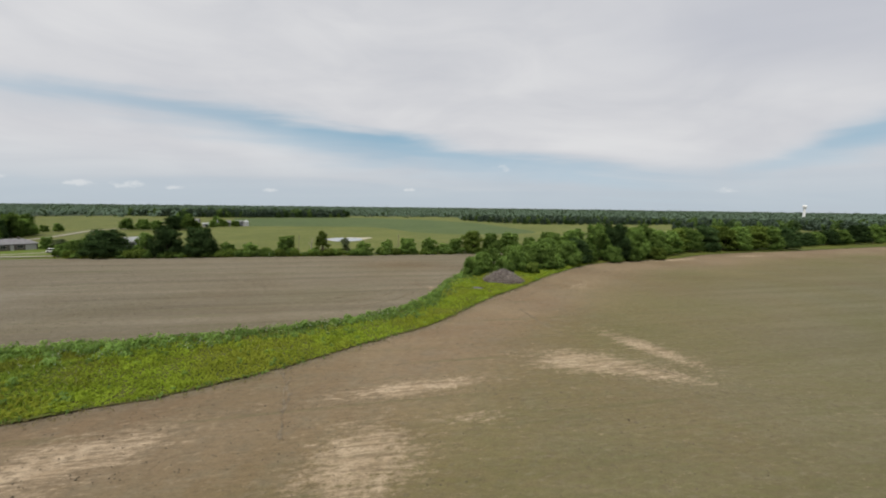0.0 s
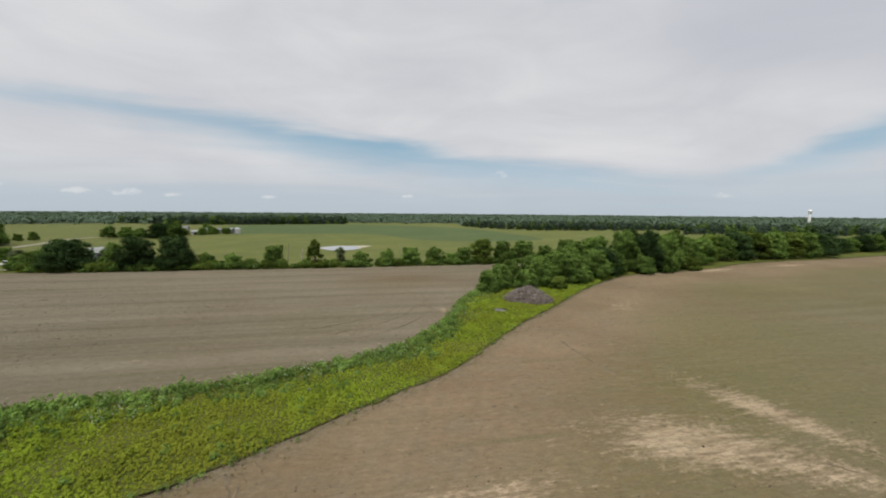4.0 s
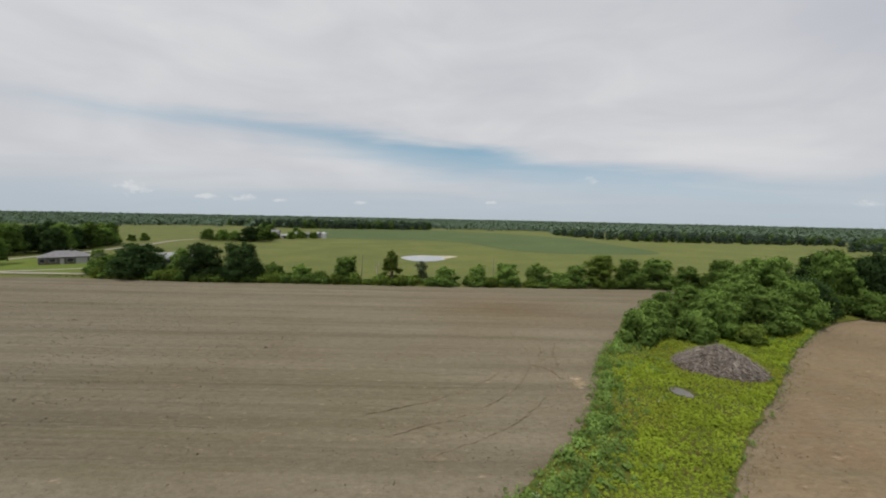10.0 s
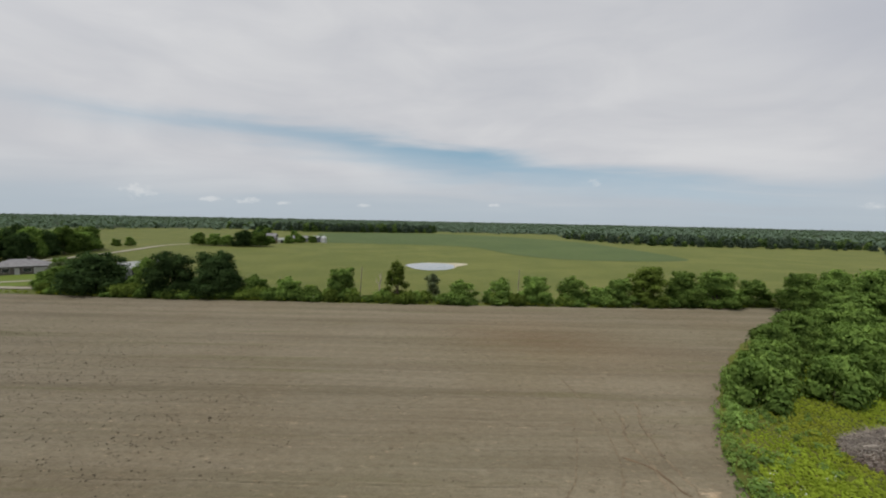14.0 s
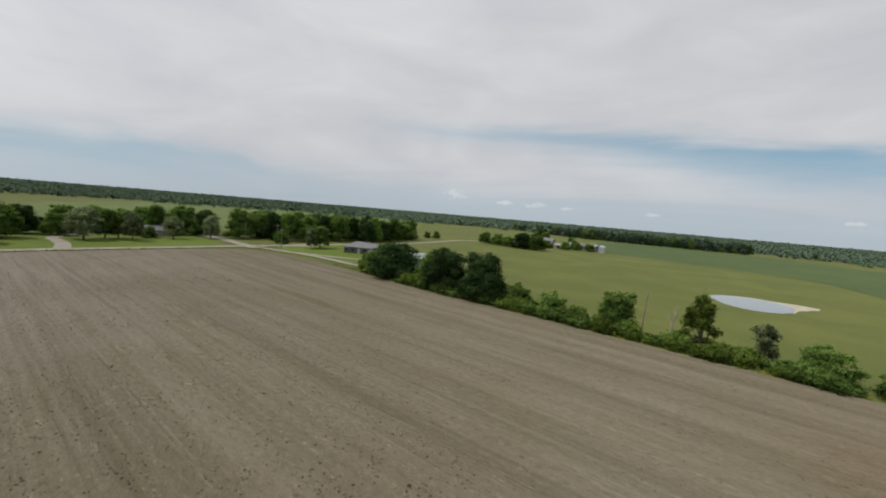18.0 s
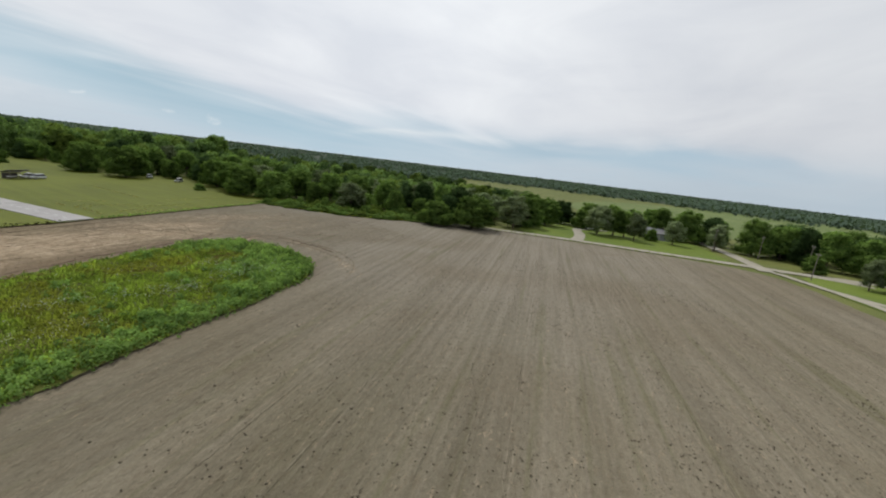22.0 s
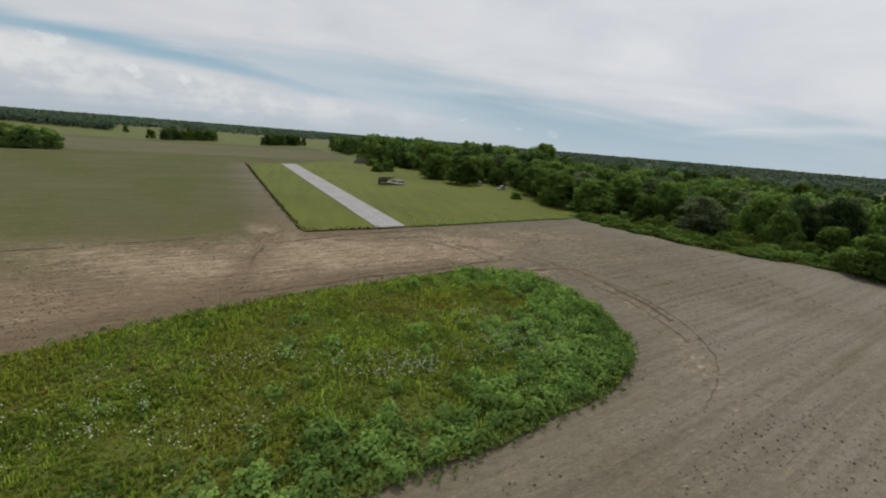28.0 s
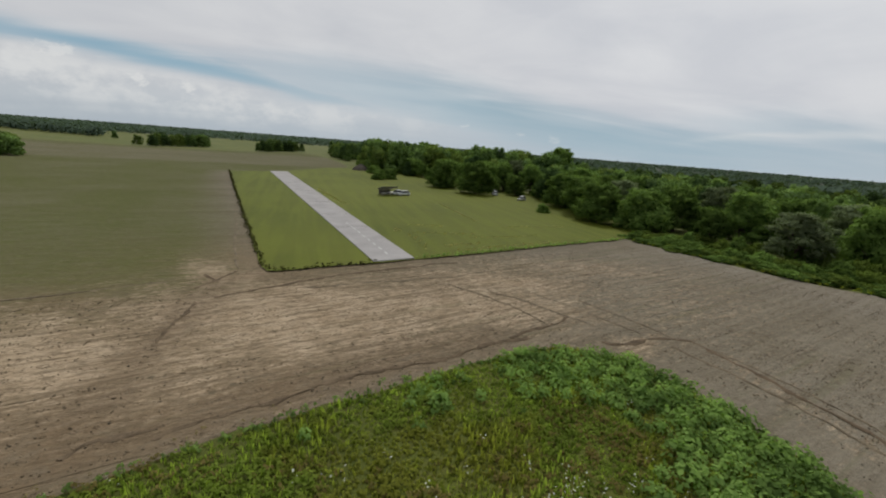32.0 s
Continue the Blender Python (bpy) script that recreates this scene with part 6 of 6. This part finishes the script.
def house(name, m, lx, ly, eave, ridge, wall_mat, roof_mat, label, category, hip=False, openings=(), chimney=False, over=0.45):
    """A house or shed in its own axes (x along the ridge), with walls, roof, doors and windows."""
    top = new(name)
    top.matrix_basis = m
    tagged(top, label, category)
    for x0, y0, x1, y1 in ((-lx / 2, -ly / 2, lx / 2, -ly / 2 + .2), (-lx / 2, ly / 2 - .2, lx / 2, ly / 2), (-lx / 2, -ly / 2 + .2, -lx / 2 + .2, ly / 2 - .2), (lx / 2 - .2, -ly / 2 + .2, lx / 2, ly / 2 - .2)):
        bm = bmesh.new()
        box(bm, x0, y0, 0, x1, y1, eave)
        part("wall", bm, wall_mat, top)
    inset = ly / 2 if hip else 0.0
    ex, ey = lx / 2 + over, ly / 2 + over
    bm = bmesh.new()
    for lift in (0.0, 0.14):
        c = [bm.verts.new(q) for q in ((-ex, -ey, eave + lift), (ex, -ey, eave + lift), (ex, ey, eave + lift), (-ex, ey, eave + lift),
                                       (-ex + inset, 0, ridge + lift), (ex - inset, 0, ridge + lift))]
        for f in ((0, 1, 5, 4), (2, 3, 4, 5), (1, 2, 5), (3, 0, 4)):
            bm.faces.new([c[i] for i in f])
    bm.verts.ensure_lookup_table()
    for i in range(4):
        j = (i + 1) % 4
        bm.faces.new((bm.verts[i], bm.verts[j], bm.verts[6 + j], bm.verts[6 + i]))
    roof = part("roof", bm, roof_mat, top)
    if not hip:
        for sx in (-1, 1):
            bm = bmesh.new()
            v = [bm.verts.new((sx * (lx / 2 - d_), y_, z_)) for d_ in (0, .18) for y_, z_ in ((-ly / 2, eave), (ly / 2, eave), (0, ridge - .1))]
            for f in ((0, 1, 2), (5, 4, 3), (0, 1, 4, 3), (1, 2, 5, 4), (2, 0, 3, 5)):
                bm.faces.new([v[i] for i in f])
            part("gable", bm, wall_mat, top)
    # open bays are dark panels on the wall, coloured as the shade inside
    for kind, face, x, z0, w, h in openings:
        bm = bmesh.new()
        bm2 = bmesh.new()
        if face in ("s", "n"):
            yy = -ly / 2 if face == "s" else ly / 2
            sg = -1 if face == "s" else 1
            box(bm2, x - w / 2 - .08, min(yy, yy + sg * .06), z0 - .08, x + w / 2 + .08, max(yy, yy + sg * .06), z0 + h + .08)
            box(bm, x - w / 2, min(yy + sg * .02, yy + sg * .09), z0, x + w / 2, max(yy + sg * .02, yy + sg * .09), z0 + h)
        else:
            xx = -lx / 2 if face == "w" else lx / 2
            sg = -1 if face == "w" else 1
            box(bm2, min(xx, xx + sg * .06), x - w / 2 - .08, z0 - .08, max(xx, xx + sg * .06), x + w / 2 + .08, z0 + h + .08)
            box(bm, min(xx + sg * .02, xx + sg * .09), x - w / 2, z0, max(xx + sg * .02, xx + sg * .09), x + w / 2, z0 + h)
        o = part(kind, bm, {"window": DARK, "door": WALL_W, "garage_door": WALL_W, "bay_opening": DARK}[kind], top)
        part("surround", bm2, WALL_W, o)
    if chimney:
        bm = bmesh.new()
        box(bm, lx * .1, -.5, ridge - .8, lx * .1 + .8, .5, ridge + .8, bevel=.03)
        part("chimney", bm, WALL_B, top)
    return top


house("ranch_house", pose(-185.2, 171.6, 0.12, 0, 0, 51), 14.2, 9.5, 2.6, 4.7, WALL_B, ROOF, "long low brown ranch house with grey hip roof", "house", True,
      [("window", "s", -6.0, .9, 1.4, 1.2), ("window", "s", -3.2, .9, 1.6, 1.2), ("door", "s", -.6, .05, 1.0, 2.1), ("window", "s", 1.8, .9, 1.8, 1.2), ("garage_door", "s", 5, .05, 3.2, 2.2),
       ("window", "e", 0, .9, 1.4, 1.2), ("window", "w", 0, .9, 1.4, 1.2)], True)
house("cottage", pose(-243, 101, 0.12, 0, 0, 92), 9.0, 7.0, 2.6, 4.5, WALL_G, ROOF, "small blue-grey house with a grey roof", "house", False,
      [("window", "n", -3, .9, 1.3, 1.2), ("door", "n", 0, .05, 1.0, 2.1), ("window", "n", 3, .9, 1.3, 1.2), ("window", "s", -3, .9, 1.3, 1.2), ("door", "s", 0, .05, 1.0, 2.1), ("window", "s", 3, .9, 1.3, 1.2), ("bay_opening", "e", 0, .05, 3.0, 2.2)], True)
house("shed", pose(-247, 83, 0.12, 0, 0, 88), 6.0, 4.5, 2.4, 3.9, WALL_W, ROOF, "white shed under the yard trees", "shed", False, [("door", "s", 0, .05, 1.2, 2.0), ("window", "e", 0, 1.0, .8, .8)])
house("machine_shed", pose(-145.5, 179, 0.05, 0, 0, 78), 18.0, 9.0, 3.2, 5.0, WALL_G, ROOF_W, "pale metal-roofed shed behind the hedge trees", "shed", False,
      [("bay_opening", "s", -3, .05, 3.2, 2.6), ("bay_opening", "s", 2, .05, 3.2, 2.6), ("window", "e", 0, 1.0, 1.0, .8)])
# farmyard
house("farmhouse", pose(-232, 372, 0.05, 0, 0, 20), 10, 8, 4.2, 6.6, WALL_W, ROOF, "white two-storey farmhouse with a grey roof", "house", False,
      [("window", "s", q, z_, 1.0, 1.4) for q in (-3.4, -1.2, 1.2, 3.4) for z_ in (.9, 3.0)] + [("door", "e", 0, .05, 1.0, 2.1)], True)
house("barn", pose(-208, 378, 0.05, 0, 0, 35), 13, 8, 3.0, 5.0, WALL_G, ROOF, "grey barn with a dark grey roof", "barn", False,
      [("bay_opening", "s", -3.5, .05, 3, 2.6), ("bay_opening", "s", 2.5, .05, 3, 2.6), ("bay_opening", "w", 0, .05, 3, 2.6)])
house("barn", pose(-196, 384, 0.05, 0, 0, -30), 11, 7, 3.0, 5.0, WALL_G, ROOF_W, "grey metal machine barn in the farmyard", "barn", False, [("bay_opening", "s", 0, .05, 4, 2.6), ("bay_opening", "w", 0, .05, 3, 2.6)])
house("shed", pose(-222, 356, 0.05, 0, 0, 15), 10, 6, 2.6, 4.0, RUST, ROOF, "low weathered red farm shed", "shed", False, [("bay_opening", "s", -2, .05, 2.5, 2.2), ("door", "s", 2.5, .05, 1.2, 2.0)])
house("shed", pose(-212, 360, 0.05, 0, 0, 25), 7, 5, 2.4, 3.7, WALL_W, ROOF_W, "white lean farm shed with pale roof", "shed", False, [("bay_opening", "s", 0, .05, 3, 2.4)])


def bin_(x, y, r, h):
    top = new("grain_bin")
    top.matrix_basis = pose(x, y, 0.0)
    tagged(top, "small grey steel round grain bin beside the barn", "grain bin")
    bm = bmesh.new()
    for k in range(5):
        bmesh.ops.create_cone(bm, cap_ends=True, segments=24, radius1=r + (.03 if k % 2 else 0), radius2=r + (.03 if k % 2 else 0), depth=h / 5, matrix=Matrix.Translation((0, 0, h / 10 + k * h / 5)))
    part("body", bm, STEEL, top)
    bm = bmesh.new()
    bmesh.ops.create_cone(bm, cap_ends=True, segments=24, radius1=r + .2, radius2=.3, depth=r * .55, matrix=Matrix.Translation((0, 0, h + r * .27)))
    part("roof", bm, STEEL, top)
    bm = bmesh.new()
    box(bm, -.4, -r - .06, .1, .4, -r + .1, 1.9)
    part("hatch", bm, STEEL, top)


bin_(-186, 378, 2.4, 4.4)

# water tower far to the north-east
tower = new("water_tower")
tower.matrix_basis = pose(826, 926, 0)
tagged(tower, "white water tower with a bulb tank above the woods", "water tower")
bm = bmesh.new()
tube(bm, (0, 0, 0), (0, 0, 3), 4.5, 2.6, 20)
tube(bm, (0, 0, 3), (0, 0, 24), 2.6, 2.3, 20)
tube(bm, (0, 0, 24), (0, 0, 27), 2.3, 4.0, 20)
part("column", bm, WHITE, tower)
bm = bmesh.new()
bmesh.ops.create_uvsphere(bm, u_segments=24, v_segments=14, radius=1.0)
bmesh.ops.transform(bm, matrix=Matrix.Translation((0, 0, 30)) @ Matrix.Diagonal((4.4, 4.4, 3.2, 1)), verts=bm.verts)
part("tank", bm, WHITE, tower)

# ---- poles ----
def pole(x, y, h, lean=0.0, arm=True, label="weathered wooden utility pole with a crossarm"):
    top = new("utility_pole")
    top.matrix_basis = pose(x, y, 0.0, 0, lean, 12)
    tagged(top, label, "utility pole", "utility poles")
    bm = bmesh.new()
    tube(bm, (0, 0, -.1), (0, 0, h), .13, .085, 9)
    part("shaft", bm, POLE, top)
    if arm:
        bm = bmesh.new()
        box(bm, -1.1, -.06, h - .7, 1.1, .06, h - .56, bevel=.01)
        part("crossarm", bm, POLE, top)
        for q in (-.95, .95):
            bm = bmesh.new()
            tube(bm, (q, 0, h - .56), (q, 0, h - .36), .05, .03, 7)
            part("insulator", bm, STEEL, top)


pole(-60.6, 167.0, 8.4, 3, False, "thin leaning wooden pole in the hedge")
pole(-80.5, 161.5, 5.4, 0, False, "short dark wooden pole in the hedge")
pole(-20, 176, 8.4, 2, False, "thin wooden pole behind the hedge")
pole(-232, 120, 9.0), pole(-229, 134, 9.0), pole(-221, 146, 9.0), pole(-199, 141, 8.5)
bm = bmesh.new()
box(bm, -.12, -.08, 0, .12, .08, 1.3, bevel=.02)
box(bm, -.15, -.1, 1.3, .15, .1, 1.36)
post = tagged(part("marker_post", bm, WHITE), "short white marker post at the field edge", "post")
post.matrix_basis = pose(-69.2, 158.6, 0.1)

# dead tree in the hedge
dead = new("dead_tree")
dead.matrix_basis = pose(-55.2, 166.8, 0.05)
tagged(dead, "bare grey dead tree with broken limbs", "tree")
bm = bmesh.new()
tube(bm, (0, 0, -.1), (.1, 0, 3.2), .24, .17, 8)
tube(bm, (.1, 0, 3.2), (.5, .2, 7.2), .15, .05, 7)
part("trunk", bm, DEAD, dead)
for p_, q_ in (((.1, 0, 2.8), (-1.0, .3, 5.6)), ((.2, .05, 4.2), (1.3, -.2, 6.4)), ((-.5, .15, 4.3), (-1.4, .5, 5.0)), ((.35, .1, 5.6), (-.3, .2, 7.0))):
    bm = bmesh.new()
    tube(bm, p_, q_, .08, .025, 6)
    part("limb", bm, DEAD, dead)

# ---- airfield shelter, vehicles, tables ----
SH = pose(-101.5, -87, 0.34, 0, 0, 200) @ Matrix.Diagonal((.72, .72, .86, 1))
shelter = new("shelter")
shelter.matrix_basis = SH
tagged(shelter, "open flying-club shelter with a pale metal roof", "shelter")
for x in (-3.6, 0, 3.6):
    for y, h in ((-2, 3.1), (2, 2.5)):
        bm = bmesh.new()
        box(bm, x - .08, y - .08, 0, x + .08, y + .08, h)
        part("post", bm, POLE, shelter)
bm = bmesh.new()
prism(bm, [(-4.2, -2.7), (4.2, -2.7), (4.2, 2.7), (-4.2, 2.7)], 0, .12, Matrix.Translation((0, 0, 2.82)) @ Euler((-math.atan(.9 / 4), 0, 0)).to_matrix().to_4x4())
TIN = plain("faded_tin_roof", (.105, .108, .115), 0.6, 0.3, vary=0.1)
part("roof", bm, TIN, shelter)
for x in np.linspace(-4.1, 4.1, 9):
    bm = bmesh.new()
    prism(bm, [(x - .03, -2.7), (x + .03, -2.7), (x + .03, 2.7), (x - .03, 2.7)], .12, .17, Matrix.Translation((0, 0, 2.82)) @ Euler((-math.atan(.9 / 4), 0, 0)).to_matrix().to_4x4())
    part("roof_rib", bm, TIN, shelter)
for y in (-2, 2):
    bm = bmesh.new()
    box(bm, -3.7, y - .06, 2.9 if y < 0 else 2.1, 3.7, y + .06, 3.1 if y < 0 else 2.3)
    part("beam", bm, POLE, shelter)
bm = bmesh.new()
box(bm, -3.6, 1.96, 0.1, 2.4, 2.04, 2.0)
part("back_wall", bm, plain("dark_boards", (.10, .09, .08), 0.9), shelter, "dark board back wall")


def table(m, w=2.2, d=.8, h=.8, label="pale wooden work table on the lawn"):
    top = new("work_table")
    top.matrix_basis = m
    tagged(top, label, "table", "work tables")
    bm = bmesh.new()
    box(bm, -w / 2, -d / 2, h - .06, w / 2, d / 2, h, bevel=.01)
    part("tabletop", bm, WHITE, top)
    for x in (-w / 2 + .12, w / 2 - .12):
        for y in (-d / 2 + .1, d / 2 - .1):
            bm = bmesh.new()
            box(bm, x - .05, y - .05, 0, x + .05, y + .05, h - .06)
            part("leg", bm, POLE, top)


for x, y, a in ((1.5, 4.6, 0), (4.2, 3.8, 20), (1.6, 1, 0), (-2.0, -.4, 0)):
    q = SH @ Vector((x, y, 0))
    table(pose(q.x, q.y, 0.34, 0, 0, 20 + a))


def car(m, paint, label, pickup=False):
    """A parked car: body, cabin with glass, wheels with tyres and rims, lamps."""
    top = new("pickup_truck" if pickup else "car")
    top.matrix_basis = m
    tagged(top, label, "truck" if pickup else "car", "parked vehicles")
    bm = bmesh.new()
    box(bm, -2.3, -.9, .35, 2.3, .9, .95, bevel=.12)
    body = part("body", bm, paint, top)
    bm = bmesh.new()
    x0, x1 = (-.6, 1.2) if pickup else (-1.9, 1.0)
    v = [bm.verts.new(q) for q in ((x0, -.82, .95), (x1 + .5, -.82, .95), (x1 + .5, .82, .95), (x0, .82, .95), (x0 + .25, -.68, 1.6), (x1 - .1, -.68, 1.6), (x1 - .1, .68, 1.6), (x0 + .25, .68, 1.6))]
    for f in ((0, 1, 5, 4), (1, 2, 6, 5), (2, 3, 7, 6), (3, 0, 4, 7), (4, 5, 6, 7)):
        bm.faces.new([v[i] for i in f])
    cab = part("windows", bm, DARK, top)
    bm = bmesh.new()
    box(bm, x0 + .2, -.72, 1.58, x1 - .05, .72, 1.66, bevel=.03)
    part("cabin_roof", bm, paint, top)
    for x in (-1.45, 1.45):
        for y in (-.92, .92):
            bm = bmesh.new()
            tube(bm, (x, y - .11, .34), (x, y + .11, .34), .34, .34, 16)
            ty = part("tyre", bm, TAR, top)
            bm = bmesh.new()
            tube(bm, (x, y - .12, .34), (x, y + .12, .34), .2, .2, 12)
            part("rim", bm, STEEL, ty)
    for y in (-.65, .65):
        for x, mt in ((2.31, WHITE), (-2.31, RUST)):
            bm = bmesh.new()
            box(bm, x - .03, y - .16, .68, x + .03, y + .16, .82)
            part("headlight" if x > 0 else "tail_light", bm, mt, top)


q = SH @ Vector((6.4, .8, 0))
car(pose(q.x, q.y, .34, 0, 0, 30), plain("white_car_paint", (.72, .73, .74), .25, .5, vary=.03), "white pickup truck parked beside the shelter", True)
q = SH @ Vector((7.2, -2.2, 0))
car(pose(q.x, q.y, .34, 0, 0, 25), plain("pale_car_paint", (.60, .61, .62), .25, .5, vary=.04), "pale silver car parked behind the shelter")
car(pose(-146.5, -98, .3, 0, 0, 70), plain("silver_car_paint", (.5, .51, .52), .3, .5, vary=.03), "silver car parked under the wood edge trees")
car(pose(-150.5, -84, .3, 0, 0, 40), WALL_W, "dull white car half hidden under wood edge trees")
car(pose(-234, 74, .2, 0, 0, 60), WHITE, "white car parked in the yard")
car(pose(-160, 163.5, .2, 0, 0, 30), WHITE, "white car parked on the ranch house driveway")
